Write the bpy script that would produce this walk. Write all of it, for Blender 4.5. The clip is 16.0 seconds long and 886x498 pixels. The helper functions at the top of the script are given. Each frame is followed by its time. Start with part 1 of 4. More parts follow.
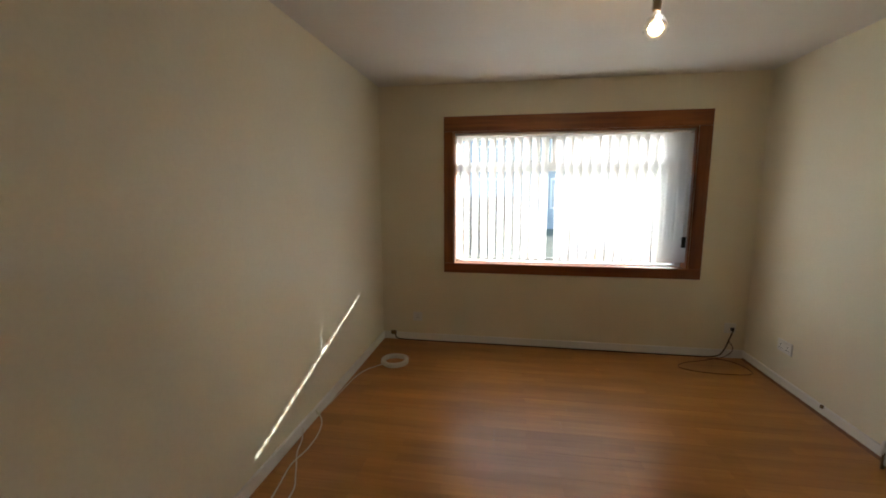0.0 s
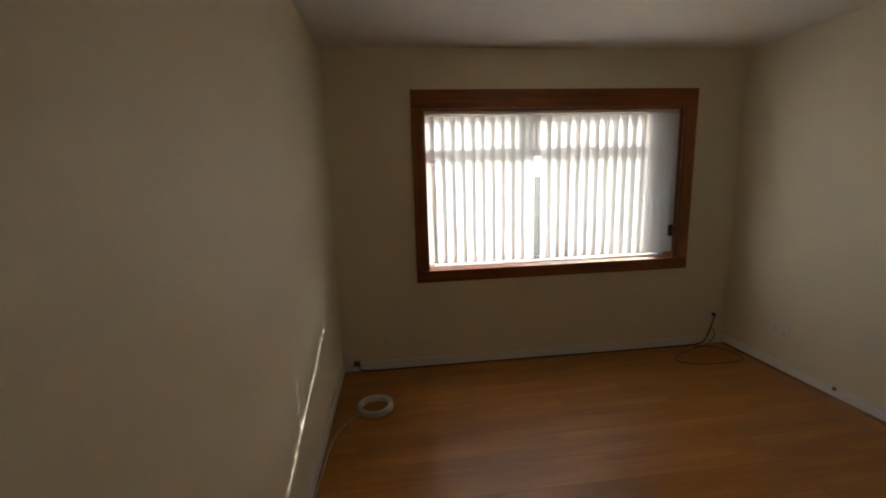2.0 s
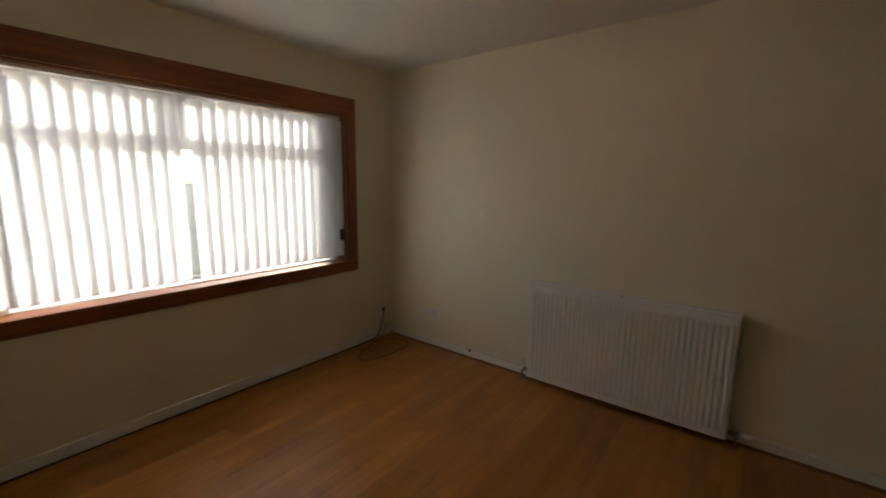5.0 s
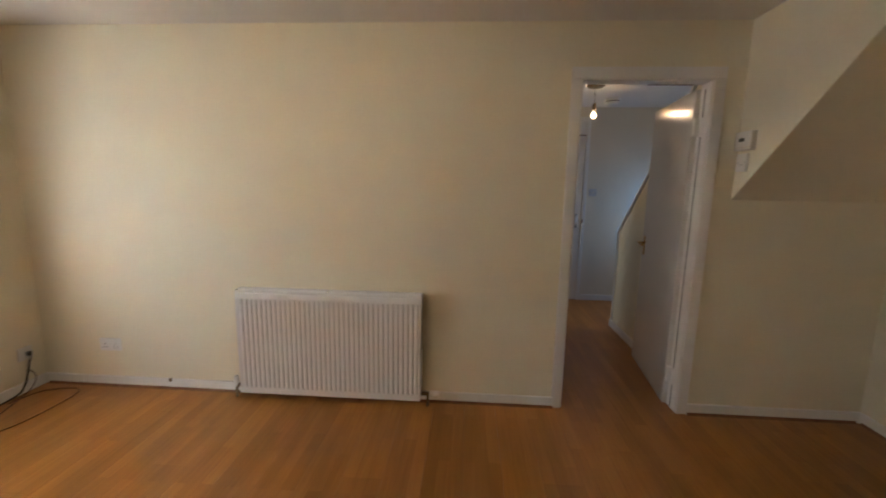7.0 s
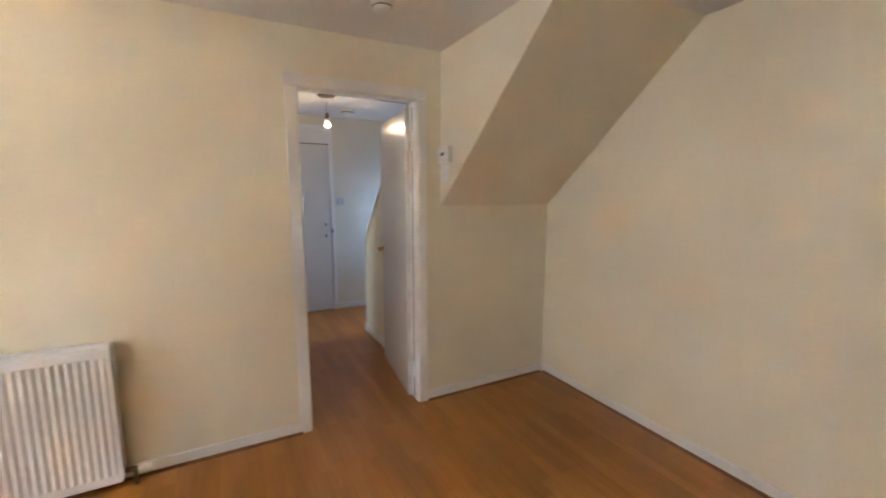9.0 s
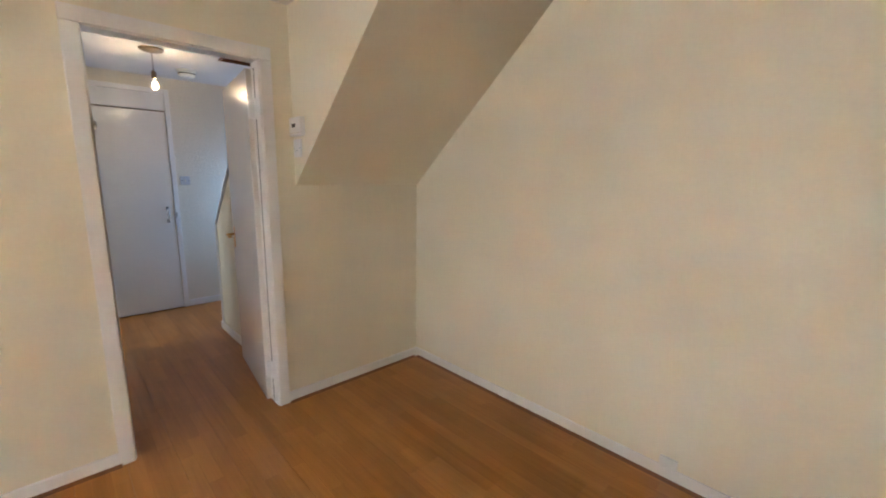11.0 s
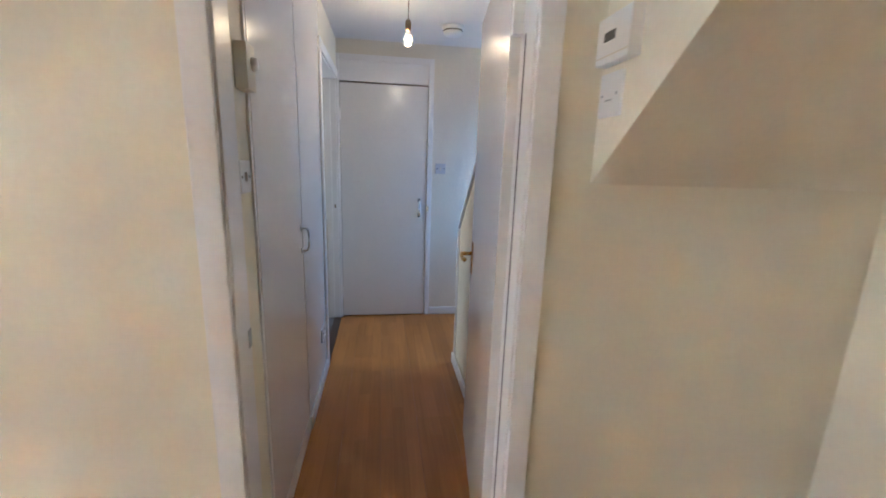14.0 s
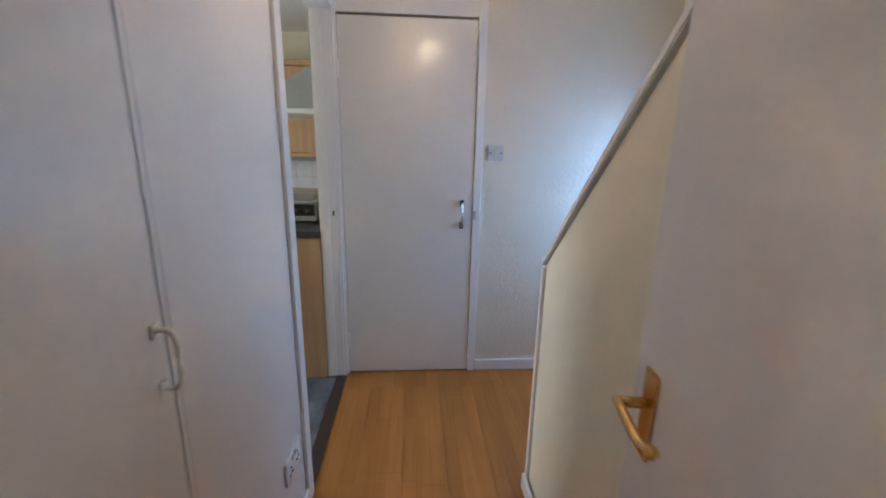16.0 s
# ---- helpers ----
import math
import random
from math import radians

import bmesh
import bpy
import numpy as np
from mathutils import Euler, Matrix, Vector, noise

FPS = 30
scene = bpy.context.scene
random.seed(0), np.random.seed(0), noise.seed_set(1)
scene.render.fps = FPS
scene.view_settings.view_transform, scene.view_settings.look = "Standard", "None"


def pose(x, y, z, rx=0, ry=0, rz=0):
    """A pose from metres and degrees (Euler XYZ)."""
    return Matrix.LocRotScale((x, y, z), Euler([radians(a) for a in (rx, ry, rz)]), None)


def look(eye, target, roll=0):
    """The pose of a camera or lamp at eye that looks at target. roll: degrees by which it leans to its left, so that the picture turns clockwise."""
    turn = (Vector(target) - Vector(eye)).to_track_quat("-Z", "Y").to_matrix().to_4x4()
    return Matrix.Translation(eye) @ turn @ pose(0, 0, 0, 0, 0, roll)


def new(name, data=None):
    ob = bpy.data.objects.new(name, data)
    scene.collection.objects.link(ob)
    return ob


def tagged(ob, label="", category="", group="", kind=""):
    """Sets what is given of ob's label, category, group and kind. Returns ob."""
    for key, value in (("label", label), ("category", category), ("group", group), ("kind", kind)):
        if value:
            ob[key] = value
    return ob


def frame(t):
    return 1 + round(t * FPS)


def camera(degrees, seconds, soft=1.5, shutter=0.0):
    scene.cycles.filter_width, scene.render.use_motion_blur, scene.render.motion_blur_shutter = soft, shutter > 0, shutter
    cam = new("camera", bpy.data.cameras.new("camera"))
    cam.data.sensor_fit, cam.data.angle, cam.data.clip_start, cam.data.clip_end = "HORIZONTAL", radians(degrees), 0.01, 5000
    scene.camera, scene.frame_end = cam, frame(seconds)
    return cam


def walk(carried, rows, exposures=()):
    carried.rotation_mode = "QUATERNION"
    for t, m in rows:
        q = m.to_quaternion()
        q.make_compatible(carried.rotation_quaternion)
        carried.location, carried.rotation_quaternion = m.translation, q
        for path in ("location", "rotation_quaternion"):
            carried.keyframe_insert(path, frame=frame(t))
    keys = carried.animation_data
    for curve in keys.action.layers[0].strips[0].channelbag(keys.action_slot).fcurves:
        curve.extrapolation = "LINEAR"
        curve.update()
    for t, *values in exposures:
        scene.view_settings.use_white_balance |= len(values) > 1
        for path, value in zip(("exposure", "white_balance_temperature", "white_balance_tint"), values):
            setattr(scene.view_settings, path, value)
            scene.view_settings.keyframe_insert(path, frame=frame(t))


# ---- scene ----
cam = camera(94.9, 16.0, soft=1.8, shutter=0.45)
PATH = [
    (0, (-1.959, -3.62, 1.401), (-2.278, -1.666, 1.119), -0.1),
    (0.5, (-2.169, -3.491, 1.367), (-2.449, -1.531, 1.081), -0.0),
    (1, (-2.385, -3.252, 1.36), (-2.545, -1.281, 1.064), -0.7),
    (1.5, (-2.55, -3.087, 1.411), (-2.559, -1.112, 1.093), -0.5),
    (2, (-2.675, -2.953, 1.437), (-2.453, -0.996, 1.091), -1.7),
    (2.5, (-2.675, -2.82, 1.426), (-2.259, -0.897, 1.067), -0.4),
    (3, (-2.619, -2.709, 1.443), (-2.02, -0.843, 1.043), -0.4),
    (3.2, (-2.544, -2.644, 1.435), (-1.894, -0.792, 1.053), -0.1),
    (5.3, (-2.6, -2.645, 1.389), (-0.927, -1.598, 1.063), 0.4),
    (5.5, (-2.6, -2.659, 1.399), (-0.868, -1.724, 1.046), 0.1),
    (6, (-2.519, -2.751, 1.4), (-0.654, -2.131, 1.026), 0.2),
    (6.5, (-2.499, -2.809, 1.398), (-0.56, -2.478, 1.038), 1.5),
    (7, (-2.464, -2.891, 1.415), (-0.494, -2.768, 1.094), 1.0),
    (7.5, (-2.453, -3.013, 1.411), (-0.472, -3.076, 1.144), 0.5),
    (8, (-2.426, -3.085, 1.422), (-0.467, -3.356, 1.128), 0.3),
    (8.5, (-2.403, -3.126, 1.422), (-0.517, -3.728, 1.136), 0.1),
    (9, (-2.401, -3.135, 1.432), (-0.651, -4.065, 1.158), 0.0),
    (9.5, (-2.427, -3.171, 1.429), (-0.881, -4.409, 1.147), 0.4),
    (9.7, (-2.434, -3.194, 1.429), (-0.968, -4.521, 1.131), 0.5),
    (11.8, (-2.194, -3.455, 1.392), (-0.534, -4.501, 1.006), 1.1),
    (12, (-2.106, -3.493, 1.385), (-0.411, -4.486, 1.008), 1.4),
    (12.5, (-1.826, -3.579, 1.387), (-0.058, -4.429, 0.999), 1.5),
    (13, (-1.559, -3.651, 1.412), (0.27, -4.343, 0.994), -0.5),
    (13.5, (-1.237, -3.807, 1.406), (0.684, -4.23, 1.045), 1.1),
    (14, (-0.993, -3.869, 1.389), (0.941, -4.161, 0.97), 1.9),
    (14.5, (-0.661, -3.894, 1.396), (1.285, -4.118, 0.991), 1.2),
    (15, (-0.359, -3.906, 1.379), (1.581, -4.071, 0.925), 0.1),
    (15.5, (-0.03, -3.934, 1.405), (1.911, -4.03, 0.933), 0.8),
    (16, (0.273, -3.909, 1.362), (2.206, -4.052, 0.872), 1.1),
]
GAPS = [
    (4.25, (-2.61, -2.62, 1.40), (-1.41, -1.03, 1.02), 0.3),
    (10.75, (-2.36, -3.33, 1.41), (-0.98, -4.72, 1.07), 0.8),
]
EXPOSURES = [
    (0.0, 2.72, 6150, 5), (1.0, 2.28, 6400, 8), (2.5, 1.76, 6550, 10), (5.5, 1.95, 6500, 10), (6.0, 2.5, 6550, 11), (6.5, 3.02, 6350, 10), (7.5, 4.26, 6000, 9),
    (8.5, 4.64, 5750, 9), (9.5, 4.87, 5650, 9), (12.0, 4.97, 5300, 7), (12.5, 5.08, 5080, 7), (13.5, 5.14, 5080, 7), (14.5, 5.06, 5180, 8), (15.0, 5.08, 5300, 9),
    (15.5, 5.10, 5450, 10), (16.0, 5.12, 5580, 11),
]
walk(cam, [(t, look(eye, target, roll)) for t, eye, target, roll in sorted(PATH + GAPS)], EXPOSURES)

# ---- daylight ----
SUN_WAY = Vector((-1.14, -1.0, -0.311)).normalized()
world = bpy.data.worlds.new("sky")
scene.world = world
world.use_nodes = True
sky = world.node_tree.nodes.new("ShaderNodeTexSky")
sky.sky_type, sky.sun_disc = "NISHITA", False
sky.sun_elevation, sky.sun_rotation = math.asin(-SUN_WAY.z), math.atan2(-SUN_WAY.x, -SUN_WAY.y)
backing = world.node_tree.nodes["Background"]
backing.inputs["Strength"].default_value = 0.15
world.node_tree.links.new(sky.outputs[0], backing.inputs["Color"])
sun = new("sun", bpy.data.lights.new("sun", "SUN"))
sun.data.energy, sun.data.angle, sun.data.color = 2.0, radians(0.53), (1.0, 0.96, 0.90)
sun.matrix_world = look((0, 0, 0), SUN_WAY)

HEIGHT = 2.312
WEST, SOUTH = -3.128, -5.318
HALL_NORTH, HALL_END, SPANDREL = -3.497, 2.553, -4.375
DOOR_L, DOOR_R, DOOR_TOP = -3.516, -4.219, 2.0
LAMP_ROOM, LAMP_HALL = (-1.40, -1.78, 2.04), (1.50, -4.007, 2.05)


def bulb_light(name, at, watts, size):
    lamp = new(name, bpy.data.lights.new(name, "POINT"))
    lamp.data.energy, lamp.data.color, lamp.data.shadow_soft_size = watts, (1.0, 0.70, 0.40), size
    lamp.location = at


bulb_light("room_bulb_light", LAMP_ROOM, 0.41, 0.018)
bulb_light("hall_bulb_light", LAMP_HALL, 0.116, 0.011)


def opening_light(name, eye, target, width, height, watts, colour):
    lamp = new(name, bpy.data.lights.new(name, "AREA"))
    lamp.data.shape, lamp.data.size, lamp.data.size_y = "RECTANGLE", width, height
    lamp.data.energy, lamp.data.color = watts, colour
    lamp.matrix_world = look(eye, target)


opening_light("front_window_daylight", (2.1, -5.30, 1.14), (2.15, -4.0, 1.10), 0.62, 0.56, 0.25, (0.37, 0.58, 1.0))
# lamp added to brighten the kitchen; no window is known there
opening_light("kitchen_window_daylight", (2.45, -0.92, 1.5), (2.45, -2.5, 1.3), 1.0, 0.9, 0.85, (1.0, 0.98, 0.94))


# ---- materials ----


class Mat:
    """A node material with short ways to add nodes."""

    def __init__(self, name, rough=0.6, metal=0.0, spec=0.5):
        self.mat = bpy.data.materials.new(name)
        self.mat.use_nodes = True
        self.tree = self.mat.node_tree
        self.bsdf = self.tree.nodes["Principled BSDF"]
        self.bsdf.inputs["Roughness"].default_value = rough
        self.bsdf.inputs["Metallic"].default_value = metal
        self.bsdf.inputs["Specular IOR Level"].default_value = spec
        self.place = self.tree.nodes.new("ShaderNodeNewGeometry").outputs["Position"]

    def link(self, a, b):
        self.tree.links.new(a, b)

    def scaled(self, sx, sy, sz):
        n = self.tree.nodes.new("ShaderNodeMapping")
        n.inputs["Scale"].default_value = (sx, sy, sz)
        self.link(self.place, n.inputs["Vector"])
        return n.outputs[0]

    def noise(self, scale, detail=3.0, vector=None, rough=0.5):
        n = self.tree.nodes.new("ShaderNodeTexNoise")
        n.inputs["Scale"].default_value = scale
        n.inputs["Detail"].default_value = detail
        n.inputs["Roughness"].default_value = rough
        self.link(vector or self.place, n.inputs["Vector"])
        return n.outputs["Fac"]

    def ramp(self, fac, *stops):
        n = self.tree.nodes.new("ShaderNodeValToRGB")
        while len(n.color_ramp.elements) < len(stops):
            n.color_ramp.elements.new(0.5)
        for e, (p, c) in zip(n.color_ramp.elements, stops):
            e.position, e.color = p, (*c, 1)
        self.link(fac, n.inputs["Fac"])
        return n.outputs["Color"]

    def mix(self, fac, a, b, blend="MIX"):
        n = self.tree.nodes.new("ShaderNodeMix")
        n.data_type, n.blend_type = "RGBA", blend
        for sock, v in ((n.inputs[0], fac), (n.inputs[6], a), (n.inputs[7], b)):
            if isinstance(v, (int, float)):
                sock.default_value = v
            elif isinstance(v, tuple):
                sock.default_value = (*v, 1)
            else:
                self.link(v, sock)
        return n.outputs[2]

    def colour(self, c):
        if isinstance(c, tuple):
            self.bsdf.inputs["Base Color"].default_value = (*c, 1)
        else:
            self.link(c, self.bsdf.inputs["Base Color"])
        return self

    def bump(self, fac, strength, distance):
        n = self.tree.nodes.new("ShaderNodeBump")
        n.inputs["Strength"].default_value, n.inputs["Distance"].default_value = strength, distance
        self.link(fac, n.inputs["Height"])
        self.link(n.outputs[0], self.bsdf.inputs["Normal"])
        return self

    def roughness(self, fac, low, high):
        n = self.tree.nodes.new("ShaderNodeMapRange")
        n.inputs["To Min"].default_value, n.inputs["To Max"].default_value = low, high
        self.link(fac, n.inputs["Value"])
        self.link(n.outputs[0], self.bsdf.inputs["Roughness"])
        return self


def painted(name, base, rough, spread=0.05, bump=0.25, grain=240.0, size=0.0006):
    m = Mat(name, rough)
    a = m.noise(1.3, 4.0)
    dark = tuple(v * (1 - spread) for v in base)
    c = m.ramp(a, (0.35, dark), (0.65, base))
    fine = m.ramp(m.noise(60.0, 3.0), (0.25, (0.97, 0.97, 0.965)), (0.6, (1.0, 1.0, 1.0)))
    m.colour(m.mix(1.0, c, fine, "MULTIPLY"))
    m.bump(m.noise(grain, 3.0), bump, size)
    m.roughness(m.noise(3.0, 2.0), rough - 0.03, rough + 0.03)
    return m.mat


CREAM = painted("cream_wall_paint", (0.82, 0.76, 0.595), 0.55, 0.03, 0.5, 150.0, 0.001)
CREAM_HALL = painted("cream_hall_paint", (0.76, 0.70, 0.575), 0.45, 0.04, 0.8, 55.0, 0.003)
CEILING = painted("white_ceiling_paint", (0.80, 0.77, 0.72), 0.75, 0.05, 0.6, 60.0, 0.002)
GLOSS = painted("white_gloss_paint", (0.83, 0.815, 0.79), 0.30, 0.02, 0.08, 40.0, 0.0004)
DOOR_PAINT = painted("white_door_gloss", (0.775, 0.75, 0.715), 0.19, 0.02, 0.10, 25.0, 0.0004)
PLASTIC = painted("white_plastic", (0.80, 0.79, 0.76), 0.35, 0.03, 0.05)
BEIGE_PLASTIC = painted("beige_plastic", (0.70, 0.64, 0.52), 0.4, 0.05, 0.05)
RAD = painted("radiator_enamel", (0.80, 0.79, 0.78), 0.32, 0.03, 0.08)
UPVC = painted("white_upvc", (0.80, 0.80, 0.80), 0.35, 0.02, 0.03)
# bluish haze and sky shade are mixed into the far render's colour
FAR_WALL = painted("haze_blue_render", (0.38, 0.42, 0.49), 0.85, 0.2, 0.4)
GROUND = painted("ground_grass_paving", (0.16, 0.17, 0.13), 0.9, 0.4, 0.5, 20.0, 0.02)


def plain(name, base, rough=0.5, metal=0.0):
    m = Mat(name, rough, metal)
    m.colour(m.ramp(m.noise(14.0, 4.0), (0.3, tuple(v * 0.88 for v in base)), (0.7, base)))
    m.roughness(m.noise(30.0, 3.0), max(rough - 0.08, 0.03), rough + 0.08)
    return m.mat


BLACK = plain("black_plastic", (0.025, 0.024, 0.022), 0.45)
DARK_CABLE = plain("dark_brown_cable", (0.035, 0.022, 0.016), 0.5)
WHITE_CABLE = plain("white_cable", (0.70, 0.66, 0.58), 0.45)
BRASS = plain("polished_brass", (0.72, 0.48, 0.17), 0.2, 1.0)
CHROME = plain("chrome", (0.75, 0.74, 0.72), 0.15, 1.0)
STEEL = plain("grey_steel", (0.42, 0.43, 0.42), 0.4, 0.7)
DARK_STRIP = plain("dark_threshold_strip", (0.05, 0.032, 0.024), 0.4)
WORKTOP = plain("dark_worktop", (0.05, 0.048, 0.046), 0.4)
BRONZE = plain("bronze_lampholder", (0.20, 0.14, 0.08), 0.4, 0.6)
# grey-blue stands in for the sky mirrored in the far panes
FAR_PANE = plain("sky_tinted_pane", (0.34, 0.39, 0.46), 0.2)
RED_CABLE = plain("red_brown_cable", (0.11, 0.030, 0.016), 0.5)
SLATE = plain("far_roof", (0.10, 0.10, 0.11), 0.8)
GREY_LCD = plain("grey_display", (0.12, 0.12, 0.11), 0.25)
DARK_GREY = plain("dark_grey_matt", (0.10, 0.097, 0.095), 0.7)
# grey of the shaded gaps beside the cupboard door, given as a colour
JOINT = plain("grey_joint_shade", (0.60, 0.585, 0.57), 0.7)
# white plastic darkened to carry the shading on the hall end switch
SWITCH = plain("shaded_switch_plastic", (0.58, 0.575, 0.58), 0.4)
# shade in the gap round the end door, set as a brown colour
BROWN_GAP = plain("brown_gap_shade", (0.20, 0.155, 0.125), 0.8)
GAP = plain("dark_gap", (0.03, 0.027, 0.024), 0.8)


def wood(name, light, dark, along, rough=0.35, scale=28.0):
    m = Mat(name, rough)
    stretch = [1.0, 1.0, 1.0]
    stretch[along] = 0.06
    grain = m.noise(scale, 5.0, m.scaled(*stretch), 0.6)
    broad = m.noise(2.2, 3.0)
    c = m.ramp(grain, (0.33, dark), (0.66, light))
    m.colour(m.mix(1.0, c, m.ramp(broad, (0.3, (0.84, 0.82, 0.80)), (0.7, (1.0, 1.0, 1.0))), "MULTIPLY"))
    m.bump(grain, 0.15, 0.0006)
    m.roughness(m.noise(8.0, 3.0), rough - 0.08, rough + 0.1)
    return m.mat


WINDOW_WOOD_X = wood("stained_hardwood_along", (0.33, 0.105, 0.024), (0.18, 0.050, 0.012), 0)
WINDOW_WOOD_Z = wood("stained_hardwood_upright", (0.33, 0.105, 0.024), (0.18, 0.050, 0.012), 2)
SCOTIA = wood("stained_scotia", (0.26, 0.11, 0.035), (0.17, 0.065, 0.02), 0)
BEECH = wood("beech_laminate", (0.62, 0.40, 0.20), (0.50, 0.30, 0.14), 2, 0.4, 20.0)


def laminate():
    m = Mat("oak_strip_laminate", 0.3, spec=0.35)
    bricks = m.tree.nodes.new("ShaderNodeTexBrick")
    bricks.inputs["Scale"].default_value = 1.0
    bricks.inputs["Mortar Size"].default_value = 0.0004
    bricks.inputs["Brick Width"].default_value = 0.42
    bricks.inputs["Row Height"].default_value = 0.0643
    bricks.inputs["Bias"].default_value = 0.0
    bricks.offset, bricks.offset_frequency = 0.37, 2
    bricks.inputs["Color1"].default_value = (0.485, 0.213, 0.048, 1)
    bricks.inputs["Color2"].default_value = (0.40, 0.168, 0.036, 1)
    bricks.inputs["Mortar"].default_value = (0.28, 0.105, 0.022, 1)
    m.link(m.place, bricks.inputs["Vector"])
    grain = m.noise(60.0, 5.0, m.scaled(0.045, 1.0, 1.0), 0.65)
    flame = m.noise(7.0, 3.0, m.scaled(0.16, 1.0, 1.0))
    c = m.mix(1.0, bricks.outputs["Color"], m.ramp(grain, (0.30, (0.88, 0.855, 0.825)), (0.66, (1.05, 1.05, 1.05))), "MULTIPLY")
    c = m.mix(1.0, c, m.ramp(flame, (0.30, (0.82, 0.80, 0.78)), (0.70, (1.09, 1.09, 1.09))), "MULTIPLY")
    info = m.tree.nodes.new("ShaderNodeObjectInfo")
    c = m.mix(1.0, c, m.ramp(info.outputs["Random"], (0.0, (0.88, 0.87, 0.86)), (1.0, (1.05, 1.05, 1.05))), "MULTIPLY")
    m.colour(c)
    m.bump(grain, 0.06, 0.0004)
    m.roughness(m.noise(5.0, 4.0), 0.26, 0.42)
    return m.mat


LAMINATE = laminate()


def vinyl():
    m = Mat("grey_vinyl_tiles", 0.4)
    c = m.ramp(m.noise(5.0, 6.0), (0.32, (0.06, 0.066, 0.078)), (0.52, (0.14, 0.152, 0.175)), (0.7, (0.26, 0.27, 0.29)))
    return m.colour(c).mat


VINYL = vinyl()
TILE = plain("white_glazed_tile", (0.80, 0.80, 0.77), 0.15)
GROUT = plain("grey_grout", (0.50, 0.50, 0.48), 0.8)
KITCHEN_WALL = painted("pale_yellow_kitchen_paint", (0.78, 0.72, 0.50), 0.6)


def fabric():
    m = Mat("white_blind_fabric", 0.8)
    weave = m.noise(900.0, 2.0)
    c = m.ramp(m.noise(30.0, 4.0, m.scaled(1, 1, 0.15)), (0.3, (0.80, 0.805, 0.815)), (0.7, (0.85, 0.855, 0.865)))
    m.colour(c).bump(weave, 0.2, 0.0003)
    t = m.tree.nodes.new("ShaderNodeBsdfTranslucent")
    m.link(c, t.inputs["Color"])
    mix = m.tree.nodes.new("ShaderNodeMixShader")
    mix.inputs[0].default_value = 0.30
    m.link(m.bsdf.outputs[0], mix.inputs[1])
    m.link(t.outputs[0], mix.inputs[2])
    m.link(mix.outputs[0], m.tree.nodes["Material Output"].inputs["Surface"])
    return m.mat


FABRIC = fabric()


def glass(name, rough=0.0, tint=(1.0, 1.0, 1.0)):
    m = Mat(name, rough)
    m.colour(tint)
    m.bsdf.inputs["Transmission Weight"].default_value = 1.0
    m.bsdf.inputs["IOR"].default_value = 1.45
    return m.mat


GLASS = glass("clear_glass")
FROSTED = glass("obscured_glass", 0.5, (0.16, 0.17, 0.18))


def glowing(name, colour, strength):
    m = Mat(name, 0.5)
    m.colour(colour)
    m.bsdf.inputs["Emission Color"].default_value = (*colour, 1)
    m.bsdf.inputs["Emission Strength"].default_value = strength
    return m.mat


FILAMENT = glowing("lit_filament", (1.0, 0.62, 0.28), 0.8)

# ---- mesh helpers ----


def box(bm, x0, x1, y0, y1, z0, z1, bevel=0.0):
    x0, x1, y0, y1, z0, z1 = min(x0, x1), max(x0, x1), min(y0, y1), max(y0, y1), min(z0, z1), max(z0, z1)
    made = bmesh.ops.create_cube(bm, size=1.0, matrix=Matrix.LocRotScale(
        ((x0 + x1) / 2, (y0 + y1) / 2, (z0 + z1) / 2), None, (x1 - x0, y1 - y0, z1 - z0)))
    if bevel:
        edges = {e for v in made["verts"] for e in v.link_edges}
        bmesh.ops.bevel(bm, geom=list(edges), offset=bevel, segments=2, affect="EDGES", profile=0.6)
    return bm


def boxes(*rows, bevel=0.0):
    bm = bmesh.new()
    for r in rows:
        box(bm, *r, bevel=bevel)
    return bm


def prism(points, axis, a, b, bevel=0.0):
    """A solid from an outline in the plane across axis, from a to b along it."""
    bm = bmesh.new()

    def at(p, v):
        return {0: (v, p[0], p[1]), 1: (p[0], v, p[1]), 2: (p[0], p[1], v)}[axis]

    low, high = [bm.verts.new(at(p, a)) for p in points], [bm.verts.new(at(p, b)) for p in points]
    bm.faces.new(low)
    bm.faces.new(high[::-1])
    for i in range(len(points)):
        j = (i + 1) % len(points)
        bm.faces.new((low[j], low[i], high[i], high[j]))
    bmesh.ops.recalc_face_normals(bm, faces=bm.faces)
    if bevel:
        bmesh.ops.bevel(bm, geom=list(bm.edges), offset=bevel, segments=2, affect="EDGES")
    return bm


def lathe(profile, at, steps=24, axis=2):
    """A turned solid from rows of radius and height."""
    bm = bmesh.new()
    rings = []
    for r, h in profile:
        ring = []
        for i in range(steps):
            u = 2 * math.pi * i / steps
            p = (r * math.cos(u), r * math.sin(u), h)
            p = {2: p, 1: (p[0], p[2], p[1]), 0: (p[2], p[0], p[1])}[axis]
            ring.append(bm.verts.new(Vector(p) + Vector(at)))
        rings.append(ring)
    for a, b in zip(rings, rings[1:]):
        for i in range(steps):
            bm.faces.new((a[i], a[(i + 1) % steps], b[(i + 1) % steps], b[i]))
    bm.faces.new(rings[0][::-1])
    bm.faces.new(rings[-1])
    bmesh.ops.recalc_face_normals(bm, faces=bm.faces)
    for f in bm.faces:
        f.smooth = True
    return bm


